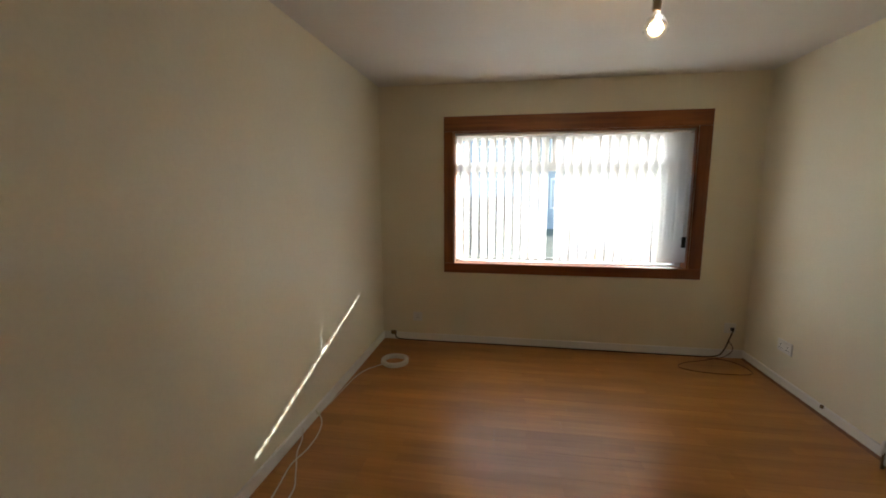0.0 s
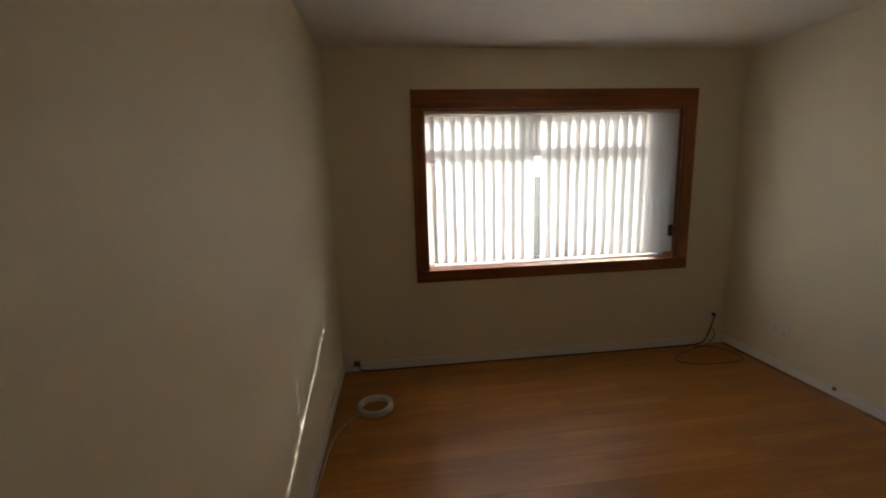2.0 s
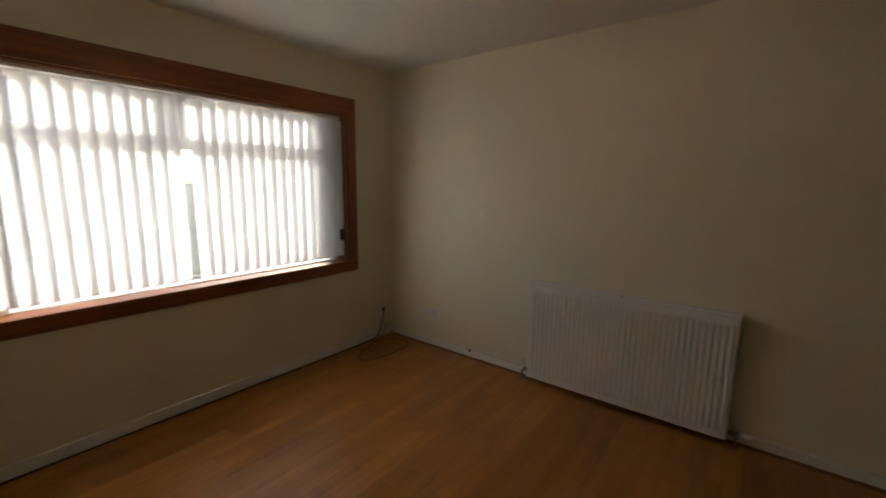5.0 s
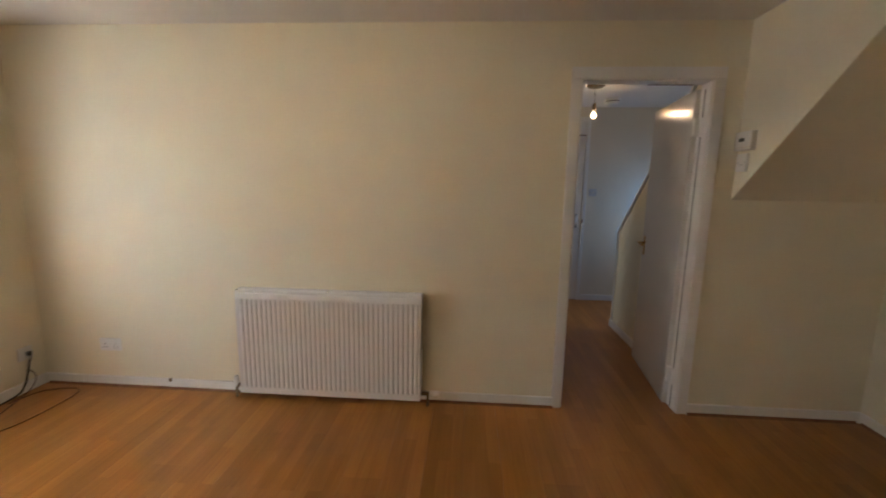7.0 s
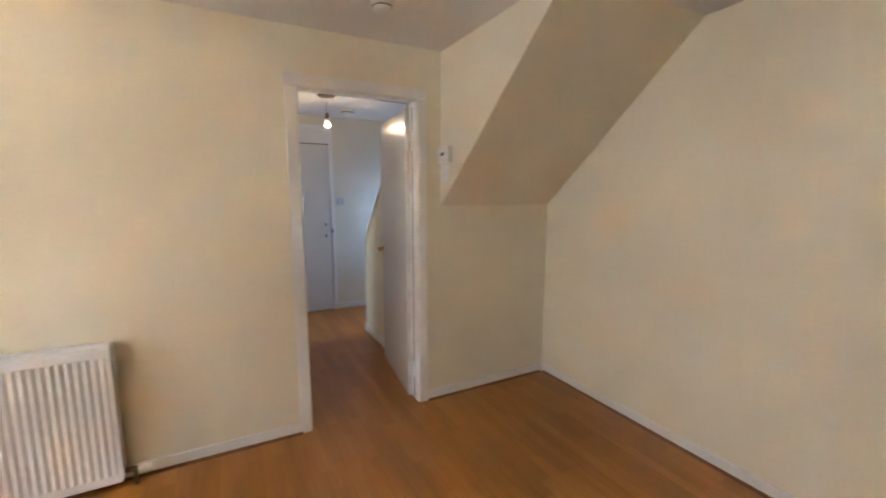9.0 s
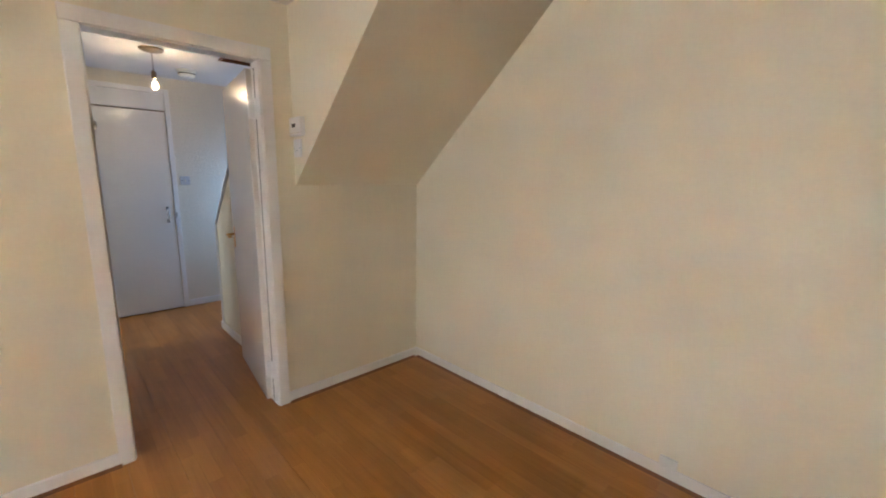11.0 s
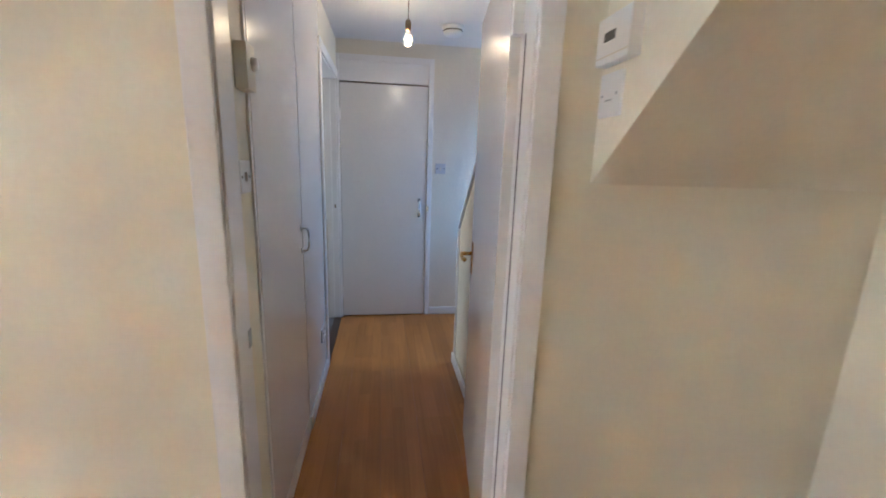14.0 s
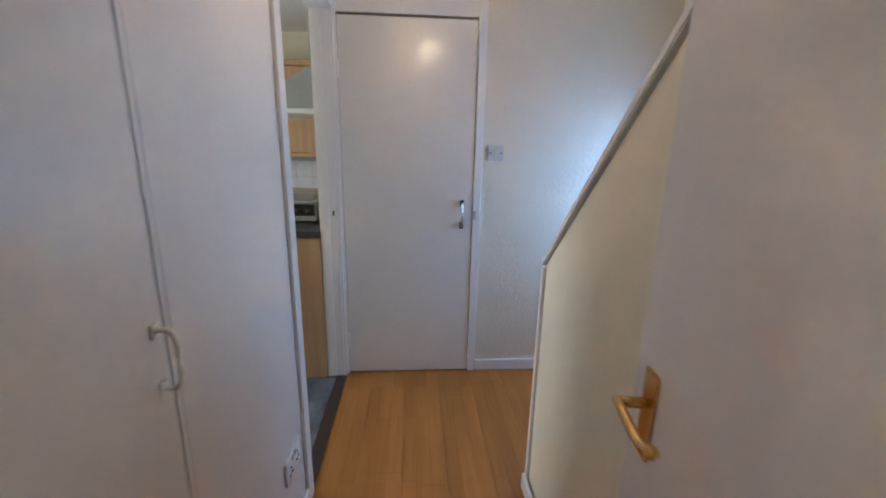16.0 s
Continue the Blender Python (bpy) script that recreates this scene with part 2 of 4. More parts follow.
def tube(points, radius, steps=8, closed=False):
    """A round bar or cable along smooth points."""
    pts = [Vector(p) for p in points]
    bm = bmesh.new()
    rings = []
    n = len(pts)
    for i, p in enumerate(pts):
        if closed:
            d = pts[(i + 1) % n] - pts[i - 1]
        else:
            d = pts[min(i + 1, n - 1)] - pts[max(i - 1, 0)]
        q = d.to_track_quat("Z", "Y")
        rings.append([bm.verts.new(p + q @ Vector((radius * math.cos(2 * math.pi * k / steps), radius * math.sin(2 * math.pi * k / steps), 0))) for k in range(steps)])
    pairs = list(zip(rings, rings[1:])) + ([(rings[-1], rings[0])] if closed else [])
    for a, b in pairs:
        for k in range(steps):
            bm.faces.new((a[k], a[(k + 1) % steps], b[(k + 1) % steps], b[k]))
    if not closed:
        bm.faces.new(rings[0][::-1])
        bm.faces.new(rings[-1])
    for f in bm.faces:
        f.smooth = True
    bmesh.ops.recalc_face_normals(bm, faces=bm.faces)
    return bm


def spline(points, per=8):
    """Points on a smooth curve through the given ones."""
    pts = [Vector(p) for p in points]
    out = []
    for i in range(len(pts) - 1):
        a, b, c, d = pts[max(i - 1, 0)], pts[i], pts[i + 1], pts[min(i + 2, len(pts) - 1)]
        for k in range(per):
            t = k / per
            out.append(0.5 * (2 * b + (c - a) * t + (2 * a - 5 * b + 4 * c - d) * t * t + (3 * b - a - 3 * c + d) * t ** 3))
    return out + [pts[-1]]


def mesh(name, bm, material):
    data = bpy.data.meshes.new(name)
    bm.to_mesh(data)
    bm.free()
    data.materials.append(material)
    return new(name, data)


def part(name, bm, material, parent, label=""):
    ob = mesh(name, bm, material)
    ob.parent = parent
    ob.matrix_parent_inverse = parent.matrix_world.inverted() if parent.matrix_world else Matrix()
    return tagged(ob, label)


def thing(name, label, category, kind="", group="", at=(0, 0, 0)):
    ob = new(name)
    ob.location = at
    ob.matrix_world = Matrix.Translation(at)
    return tagged(ob, label, category, group, kind)


def setting(name, bm, material, label, category):
    return tagged(mesh(name, bm, material), label, category, kind="structure")


# ---- living room and hall shell ----
OUT = 0.28
WIN_L, WIN_R, WIN_B, WIN_T = -2.455, -0.483, 0.756, 1.91
setting("wall_north", boxes(
    (WEST - 0.1, WIN_L, 0, OUT, 0, HEIGHT), (WIN_R, 0.0, 0, OUT, 0, HEIGHT),
    (WIN_L, WIN_R, 0, OUT, 0, WIN_B - 0.03), (WIN_L, WIN_R, 0, OUT, WIN_T, HEIGHT)), CREAM,
    "cream painted plaster wall around the window", "wall")
setting("wall_west", boxes((WEST - 0.1, WEST, SOUTH - 0.1, 0, 0, HEIGHT)), CREAM, "cream painted wall with light sheen", "wall")
setting("wall_south", boxes((WEST, HALL_END + 0.1, SOUTH - 0.1, SOUTH, 0, 0.8),
                            (WEST, 1.75, SOUTH - 0.1, SOUTH, 0.8, HEIGHT), (2.45, HALL_END + 0.1, SOUTH - 0.1, SOUTH, 0.8, HEIGHT),
                            (1.75, 2.45, SOUTH - 0.1, SOUTH, 1.65, HEIGHT)), CREAM, "plain cream painted wall", "wall")
setting("wall_east", boxes((0, 0.1, 0, DOOR_L + 0.03, 0, HEIGHT), (0, 0.1, DOOR_R - 0.03, SOUTH, 0, HEIGHT),
                           (0, 0.1, DOOR_L + 0.03, DOOR_R - 0.03, DOOR_TOP + 0.03, HEIGHT)), CREAM,
        "cream painted wall between living room and hall", "wall")
setting("ceiling", boxes((WEST, 0.0, SOUTH, 0, HEIGHT, HEIGHT + 0.1)), CEILING, "white textured living room ceiling", "ceiling")
VOID = -4.445
setting("ceiling_hall", boxes((0.0, HALL_END + 0.1, VOID, HALL_NORTH + 0.1, HEIGHT, HEIGHT + 0.1), (1.45, HALL_END + 0.1, SOUTH, VOID, HEIGHT, HEIGHT + 0.1),
                              (0.0, 0.105, SOUTH, VOID, HEIGHT, HEIGHT + 0.1)), CEILING, "white hall ceiling open above the stairs", "ceiling")
setting("wall_stairwell", boxes((0.005, 0.105, SOUTH - 0.1, VOID + 0.1, HEIGHT + 0.1, 3.7), (1.45, 1.55, SOUTH - 0.1, VOID + 0.1, HEIGHT + 0.1, 3.7),
                                (0.105, 1.45, VOID, VOID + 0.1, HEIGHT + 0.1, 3.7), (0.105, 1.45, SOUTH - 0.1, SOUTH, HEIGHT, 3.7), (0.005, 1.55, SOUTH - 0.1, VOID + 0.1, 3.7, 3.8)),
        CREAM_HALL, "cream walls of the dim stairwell above", "wall")
setting("trim_stairwell", boxes((0.30, 1.45, VOID - 0.014, VOID - 0.0005, HEIGHT - 0.012, HEIGHT + 0.1), (1.436, 1.4495, SOUTH, VOID - 0.0145, HEIGHT - 0.012, HEIGHT + 0.1), bevel=0.003),
        SCOTIA, "brown stained lipping round the stairwell opening", "trim")
SLOPE = 0.883
setting("stair_bulkhead", prism([(0.0, 1.345), (0.0, HEIGHT), (-(HEIGHT - 1.345) / SLOPE, HEIGHT)], 1, SOUTH, -4.396), CREAM,
        "cream boxed underside of the stairs sloping to the ceiling", "bulkhead")
# the hall's own walls
setting("wall_hall_end", boxes((HALL_END, HALL_END + 0.1, SOUTH, HALL_NORTH, 0, HEIGHT)), CREAM_HALL, "pale textured wall at the hall's end", "wall")
KIT_L, KIT_R, KIT_TOP = 1.66, 2.498, 2.0
setting("wall_hall_north_1", boxes((0.1, 0.25, HALL_NORTH, HALL_NORTH + 0.1, 0, HEIGHT)), CREAM, "cream hall wall strip beside the cupboard", "wall")
setting("wall_hall_north_2", boxes((0.25, 0.955, HALL_NORTH + 0.06, HALL_NORTH + 0.1, 0, HEIGHT), (0.25, 0.955, HALL_NORTH, HALL_NORTH + 0.06, 2.12, HEIGHT)), CREAM,
        "cream hall wall above and behind the cupboard", "wall")
setting("wall_hall_north_3", boxes((KIT_R + 0.03, HALL_END + 0.1, HALL_NORTH, HALL_NORTH + 0.1, 0, HEIGHT), (KIT_L - 0.03, KIT_R + 0.03, HALL_NORTH, HALL_NORTH + 0.1, KIT_TOP + 0.03, HEIGHT)),
        CREAM, "cream hall wall round the kitchen doorway", "wall")
setting("wall_hall_panel", boxes((0.955, KIT_L - 0.03, HALL_NORTH, HALL_NORTH + 0.1, 0, HEIGHT)), DOOR_PAINT, "white painted panel beside the cupboard door", "wall")

# stair side panel with its cap
setting("stair_panel", prism([(0.105, 0), (1.615, 0), (1.615, 0.965), (0.22, HEIGHT - 0.001), (0.105, HEIGHT - 0.001)], 1, SPANDREL - 0.05, SPANDREL), CREAM,
        "cream panel closing the side of the stairs", "panel")
setting("stair_panel_cap", prism([(1.636, 0.955), (1.636, 0.985), (0.30, 0.985 + 1.336 * 0.97), (0.30, 0.955 + 1.336 * 0.97)], 1, SPANDREL - 0.06, SPANDREL + 0.012, 0.003),
        GLOSS, "white painted capping rail up the stairs", "trim")
setting("stair_panel_end", boxes((1.615, 1.636, SPANDREL - 0.06, SPANDREL + 0.012, 0.0065, 0.954), bevel=0.003), GLOSS, "white painted end post of the stair panel", "trim")
stairs = thing("staircase", "carpeted staircase rising behind the panel", "staircase", kind="structure")
for i in range(7):
    x = 1.60 - i * 0.215
    part("step", boxes((x - 0.235, x, SOUTH + 0.002, SPANDREL - 0.052, i * 0.19 + 0.001 * i, (i + 1) * 0.19), bevel=0.008), SCOTIA, stairs)

# ---- baseboards and floor edge ----
BASE = 0.075


def baseboard(name, x0, x1, y0, y1):
    setting(name, boxes((x0, x1, y0, y1, 0.006, BASE), bevel=0.004), GLOSS, "white painted skirting board", "skirting")


baseboard("baseboard_north", WEST + 0.016, -0.016, -0.015, 0)
baseboard("baseboard_west", WEST, WEST + 0.015, SOUTH, 0)
baseboard("baseboard_east", -0.015, 0, DOOR_L + 0.06, -0.0)
baseboard("baseboard_niche", -0.015, 0, SOUTH, DOOR_R - 0.065)
baseboard("baseboard_south", WEST + 0.016, -0.016, SOUTH, SOUTH + 0.013)
baseboard("baseboard_hall_panel", 0.955, KIT_L - 0.065, HALL_NORTH - 0.013, HALL_NORTH)
baseboard("baseboard_hall_end", HALL_END - 0.015, HALL_END, SOUTH, -4.29)
baseboard("baseboard_stair", 0.105, 1.634, SPANDREL + 0.0125, SPANDREL + 0.025)


def scotia(name, axis, a, b, x, y, sx, sy):
    r = 0.014
    outline = [(0, 0)] + [(r * (1 - math.sin(u)), r * (1 - math.cos(u))) for u in (0, 0.39, 0.785, 1.18, 1.57)]
    pts = [((y if axis == 0 else x) + (sy if axis == 0 else sx) * p, 0.006 + q) for p, q in outline]
    setting(name, prism(pts, axis, a, b), SCOTIA, "brown scotia beading along the floor", "trim")


scotia("trim_south", 0, WEST + 0.02, -0.03, 0, SOUTH + 0.013, 1, 1)
scotia("trim_niche", 1, SOUTH + 0.03, DOOR_R - 0.07, -0.015, 0, -1, 1)
scotia("trim_east", 1, DOOR_L + 0.06, -0.03, -0.015, 0, -1, 1)

# ---- window ----
window = thing("window_1", "white upvc window in a dark stained wooden surround", "window", kind="structure")
B = 0.084
part("surround_top", boxes((WIN_L - B, WIN_R + 0.096, -0.018, -0.0005, WIN_T, 2.038), bevel=0.004), WINDOW_WOOD_X, window, "dark orange-brown stained board")
part("surround_bottom", boxes((WIN_L - B, WIN_R + 0.096, -0.018, -0.0005, 0.668, WIN_B - 0.001), bevel=0.004), WINDOW_WOOD_X, window, "dark orange-brown stained board")
for x0, x1 in ((WIN_L - B, WIN_L), (WIN_R, WIN_R + 0.096)):
    part("surround_side", boxes((x0, x1, -0.0175, -0.0005, WIN_B, WIN_T - 0.001), bevel=0.004), WINDOW_WOOD_Z, window, "dark orange-brown stained board")
part("sill", boxes((WIN_L + 0.012, WIN_R - 0.012, 0.0, 0.125, WIN_B - 0.028, WIN_B - 0.004), bevel=0.004), WINDOW_WOOD_X, window, "stained wooden inner sill")
for x0, x1 in ((WIN_L, WIN_L + 0.012), (WIN_R - 0.012, WIN_R)):
    part("lining", boxes((x0, x1, 0.0, 0.125, WIN_B - 0.028, WIN_T), bevel=0.002), WINDOW_WOOD_Z, window)
part("lining", boxes((WIN_L + 0.012, WIN_R - 0.012, 0.0, 0.125, WIN_T - 0.012, WIN_T)), WINDOW_WOOD_X, window)
F0, F1, MID, TRANS = 0.126, 0.19, -1.57, 1.615
FRAME_B = WIN_B - 0.028
frame_part = part("window_frame", boxes(
    (WIN_L, WIN_L + 0.06, F0, F1, FRAME_B, WIN_T), (WIN_R - 0.06, WIN_R, F0, F1, FRAME_B, WIN_T),
    (WIN_L + 0.06, WIN_R - 0.06, F0, F1, FRAME_B, FRAME_B + 0.035), (WIN_L + 0.06, WIN_R - 0.06, F0, F1, WIN_T - 0.055, WIN_T),
    (WIN_L + 0.06, WIN_R - 0.06, F0, F1, TRANS - 0.04, TRANS + 0.04), (MID - 0.035, MID + 0.035, F0 - 0.002, F1 + 0.002, TRANS + 0.03, WIN_T - 0.05),
    bevel=0.006), UPVC, window)
for x0, x1, z0, z1 in ((WIN_L + 0.06, MID - 0.035, TRANS + 0.04, WIN_T - 0.055), (MID + 0.035, WIN_R - 0.06, TRANS + 0.04, WIN_T - 0.055),
                       (WIN_L + 0.06, WIN_R - 0.06, FRAME_B + 0.035, TRANS - 0.04)):
    pane = part("pane", boxes((x0, x1, 0.155, 0.161, z0, z1)), GLASS, window)
    pane.visible_shadow = False
for x in (-2.33, -2.25, -1.80, -1.72, -1.30, -1.22):
    part("window_stay", boxes((x - 0.012, x + 0.012, F0 - 0.02, F0, TRANS + 0.012, TRANS + 0.03), bevel=0.003), BLACK, window, "small dark stay of the top light")

# vertical blind
blind = thing("vertical_blind", "white fabric vertical blind drawn across the window", "blind")
RAIL_Y, RAIL_Z = 0.055, 1.877
part("headrail", boxes((WIN_L + 0.014, WIN_R - 0.014, RAIL_Y - 0.02, RAIL_Y + 0.02, RAIL_Z, WIN_T - 0.013), bevel=0.003), PLASTIC, blind, "white headrail")
SLAT_W, PITCH = 0.089, 0.0745


def slat_mesh(width, drop):
    """A thin bowed fabric slat hung from its top, with a weighted hem."""
    bm = bmesh.new()
    cols = []
    for i in range(5):
        u = i / 4 - 0.5
        bow = 0.004 * (1 - 4 * u * u)
        low = -drop + 0.022 * u
        cols.append([bm.verts.new((u * width, bow, z)) for z in (0.0, -0.3, -0.7, low + 0.035, low)])
    for a, b in zip(cols, cols[1:]):
        for k in range(4):
            bm.faces.new((a[k], b[k], b[k + 1], a[k + 1]))
    for f in bm.faces:
        f.smooth = True
    data = bpy.data.meshes.new("slat")
    bm.to_mesh(data)
    bm.free()
    data.materials.append(FABRIC)
    return data


SLAT = slat_mesh(SLAT_W, RAIL_Z - 0.012 - 0.795)
rng = random.Random(7)


def hang(x, turn, lean=0.0):
    s = new("slat", SLAT)
    s.parent = blind
    s.matrix_basis = pose(x, RAIL_Y, RAIL_Z - 0.012, 0, lean + rng.uniform(-0.12, 0.12), turn + rng.uniform(-3, 3))
    h = part("slat_clip", boxes((x - 0.006, x + 0.006, RAIL_Y - 0.004, RAIL_Y + 0.004, RAIL_Z - 0.014, RAIL_Z)), PLASTIC, blind)
    return h


x = WIN_L + 0.045
count = 0
while x < -0.77:
    hang(x, -47, -0.45 if count == 11 else 0.0)
    count += 1
    x += PITCH + (0.053 if count == 11 else 0.0)
while x < WIN_R - 0.04:
    hang(x, -66)
    x += 0.032
for dz in (0.0, 0.006):
    chain = spline([(WIN_L + 0.03 + 0.0372 * i, RAIL_Y + 0.03, 0.808 + dz - (0.004 if i % 2 else 0.0)) for i in range(46)], 3)
    part("bottom_chain", tube(chain, 0.0013, 5), PLASTIC, blind, "thin white bead chain")
part("cord_weight", boxes((WIN_R - 0.06, WIN_R - 0.03, 0.0, 0.018, 0.93, 1.02), bevel=0.004), BLACK, blind, "dark control weight")
part("cord", tube([(WIN_R - 0.05, 0.01, 1.02), (WIN_R - 0.05, 0.012, 1.45), (WIN_R - 0.05, 0.02, RAIL_Z)], 0.0015, 5), PLASTIC, blind)
part("cord", tube([(WIN_R - 0.04, 0.01, 1.02), (WIN_R - 0.04, 0.012, 1.45), (WIN_R - 0.04, 0.02, RAIL_Z)], 0.0015, 5), PLASTIC, blind)

# ---- the doorway from living room to hall ----
frame_1 = thing("door_frame_1", "white gloss door frame and architraves", "door frame", kind="structure")


def casing(parent, axis, a, b, top, near, far, w=0.064, t=0.014, w_hi=0.064):
    """Lining and architraves of a doorway; axis 1: the wall runs along y."""
    lo, hi = min(a, b), max(a, b)

    def put(name, u0, u1, v0, v1, z0, z1, bevel=0.004):
        r = (v0, v1, u0, u1) if axis == 1 else (u0, u1, v0, v1)
        part(name, boxes((*r, z0, z1), bevel=bevel), GLOSS, parent)

    put("jamb", lo - 0.028, lo, near, far, 0.006, top + 0.028)
    put("jamb", hi, hi + 0.028, near, far, 0.006, top + 0.028)
    put("head", lo, hi, near, far, top, top + 0.028)
    for side, d in ((near, -1), (far, 1)):
        if d > 0 and axis == 1:
            continue
        e = side + d * t
        v0, v1 = min(side, e), max(side, e)
        put("architrave", lo - w - 0.004, lo - 0.006, v0, v1, 0.006, top + 0.005)
        if d < 0 or w_hi == w:
            put("architrave", hi + 0.006, hi + w_hi + 0.004, v0, v1, 0.006, top + 0.005)
        put("architrave", lo - w - 0.004, hi + w_hi + 0.004, v0, v1, top + 0.006, top + 0.006 + w)


casing(frame_1, 1, DOOR_L, DOOR_R, DOOR_TOP, 0.0, 0.1)
# white strip added behind the hinge gap so that it shows less dark
part("hinge_rebate", boxes((0.1005, 0.109, DOOR_R - 0.06, DOOR_R - 0.0015, 0.006, DOOR_TOP + 0.02), bevel=0.002), GLOSS, frame_1)
# flat dark strips draw a groove's shade on the jamb, broken at the hinges
for z0, z1 in ((0.012, 0.165), (0.275, 1.705), (1.815, 1.97)):
    part("seal", boxes((0.060, 0.0675, DOOR_R, DOOR_R + 0.0012, z0, z1)), DARK_GREY, frame_1, "flat grey line in place of a shaded groove")
part("strike_plate", boxes((0.074, 0.096, DOOR_L - 0.0015, DOOR_L, 0.885, 0.935)), STEEL, frame_1)

# open door, hinged on the hall side, drawn closed along +x then turned
door_1 = thing("door_1", "white flush panel door standing open into the hall", "door", kind="structure")
LEAF = 0.762


def lever_handle(parent, x, z, face):
    """Brass lever on a backplate on the face at y = face, looking to +y; the lever points to -x."""
    h = part("door_handle", boxes((x - 0.02, x + 0.02, face, face + 0.006, z - 0.075, z + 0.075), bevel=0.003), BRASS, parent, "polished brass lever handle")
    part("spindle", tube([(x, face + 0.004, z + 0.02), (x, face + 0.03, z + 0.02), (x, face + 0.05, z + 0.02)], 0.009, 10), BRASS, h)
    arm = spline([(x + 0.004, face + 0.05, z + 0.021), (x - 0.03, face + 0.053, z + 0.022), (x - 0.075, face + 0.05, z + 0.012), (x - 0.105, face + 0.044, z + 0.016)], 5)
    part("lever", tube(arm, 0.0075, 10), BRASS, h)
    part("lever_end", lathe([(0.001, -0.011), (0.0075, -0.007), (0.011, 0.0), (0.0075, 0.007), (0.001, 0.011)], arm[-1], 12), BRASS, h)
    return h


leaf = part("door_leaf", boxes((0.0, LEAF, -0.036, 0.0, 0.012, 1.975), bevel=0.003), DOOR_PAINT, door_1)
lever_handle(door_1, LEAF - 0.060, 0.957, 0.0)
for z in (0.22, 1.76):
    part("hinge", boxes((-0.026, 0.001, -0.034, -0.002, z - 0.05, z + 0.05), bevel=0.002), GLOSS, door_1, "painted butt hinge")
door_1.matrix_world = pose(0.112, -4.192, 0, 0, 0, -7.2)

# ---- hall end door ----
frame_2 = thing("door_frame_2", "white gloss door frame with a panel above", "door frame", kind="structure")
D2L, D2R = -3.522, -4.238
E = HALL_END
part("jamb", boxes((E - 0.022, E, D2L + 0.003, HALL_NORTH - 0.001, 0.006, 2.20), bevel=0.003), GLOSS, frame_2)
part("jamb", boxes((E - 0.022, E, D2R - 0.045, D2R - 0.003, 0.006, 2.20), bevel=0.003), GLOSS, frame_2)
part("head", boxes((E - 0.021, E, D2R - 0.0025, D2L + 0.0025, 2.155, 2.20), bevel=0.003), GLOSS, frame_2)
part("over_panel", boxes((E - 0.010, E, D2R - 0.0025, D2L + 0.0025, 2.0, 2.154), bevel=0.002), GLOSS, frame_2)
# brown sheet behind the leaf colours the shade in its gap
part("gap", boxes((E - 0.003, E - 0.0005, D2R - 0.0025, D2L + 0.0025, 0.006, 1.999)), BROWN_GAP, frame_2)
door_2 = thing("door_2", "closed white flush door at the hall's end", "door", kind="structure")
part("door_leaf", boxes((E - 0.014, E - 0.0035, D2R, D2L, 0.014, 1.986), bevel=0.003), DOOR_PAINT, door_2)


def bow_handle(parent, at, along, out, length, material, label):
    a, o = Vector(along), Vector(out)
    c = Vector(at)
    pts = spline([c - a * length / 2, c - a * length / 2 + o * 0.022, c - a * length * 0.3 + o * 0.032, c + a * length * 0.3 + o * 0.032,
                  c + a * length / 2 + o * 0.022, c + a * length / 2], 5)
    h = part("pull_handle", tube(pts, 0.0075 if material == CHROME else 0.0045, 8), material, parent, label)
    for s in (-1, 1):
        e = c + a * (s * length / 2)
        n = Vector((abs(out[0]), abs(out[1]), 0))
        r = Vector((0.009, 0.009, 0.012)) - n * 0.005
        if material == CHROME:
            r += Vector((0.008, 0.002, 0.006))
        part("foot", boxes((e.x - r.x, e.x + r.x, e.y - r.y, e.y + r.y, e.z - r.z, e.z + r.z), bevel=0.002), BLACK if material == CHROME else material, h)


for z in (0.23, 1.74):
    part("hinge", boxes((E - 0.027, E - 0.0145, D2L - 0.006, D2L + 0.012, z - 0.045, z + 0.045), bevel=0.002), GLOSS, door_2, "painted butt hinge")
bow_handle(door_2, (E - 0.015, -4.178, 0.99), (0, 0, 1), (-1, 0, 0), 0.125, CHROME, "chrome bow pull handle")
part("latch", boxes((E - 0.026, E - 0.0222, D2R - 0.02, D2R - 0.006, 0.96, 1.01), bevel=0.001), CHROME, door_2)

# ---- hall cupboard ----
cupboard = thing("hall_cupboard", "tall white built-in cupboard with a flush door", "cupboard", kind="structure")
HN = HALL_NORTH
part("cupboard_frame", boxes((0.246, 0.262, HN - 0.0065, HN + 0.05, 0.006, 2.12), (0.262, 0.955, HN - 0.006, HN + 0.05, 2.07, 2.12), bevel=0.003), GLOSS, cupboard)
cup_door = part("cupboard_door", prism([(0.2625, 0.11), (0.908, 0.11), (0.908, 1.79), (0.890, 1.82), (0.890, 2.066), (0.2625, 2.066)], 1, HN - 0.007, HN + 0.012, 0.001), DOOR_PAINT, cupboard, "white flush cupboard door")
part("edge_strip", prism([(0.9125, 0.11), (0.928, 0.11), (0.928, 1.79), (0.910, 1.82), (0.910, 2.066), (0.8945, 2.066), (0.8945, 1.82), (0.9125, 1.79)], 1, HN - 0.008, HN + 0.012, 0.0015), DOOR_PAINT, cupboard)
# grey strips nearly flush with the door draw the shade of its gaps
part("joint", prism([(0.908, 0.11), (0.9125, 0.11), (0.9125, 1.79), (0.8945, 1.82), (0.8945, 2.066), (0.890, 2.066), (0.890, 1.82), (0.908, 1.79)], 1, HN - 0.0062, HN + 0.011), JOINT, cupboard)
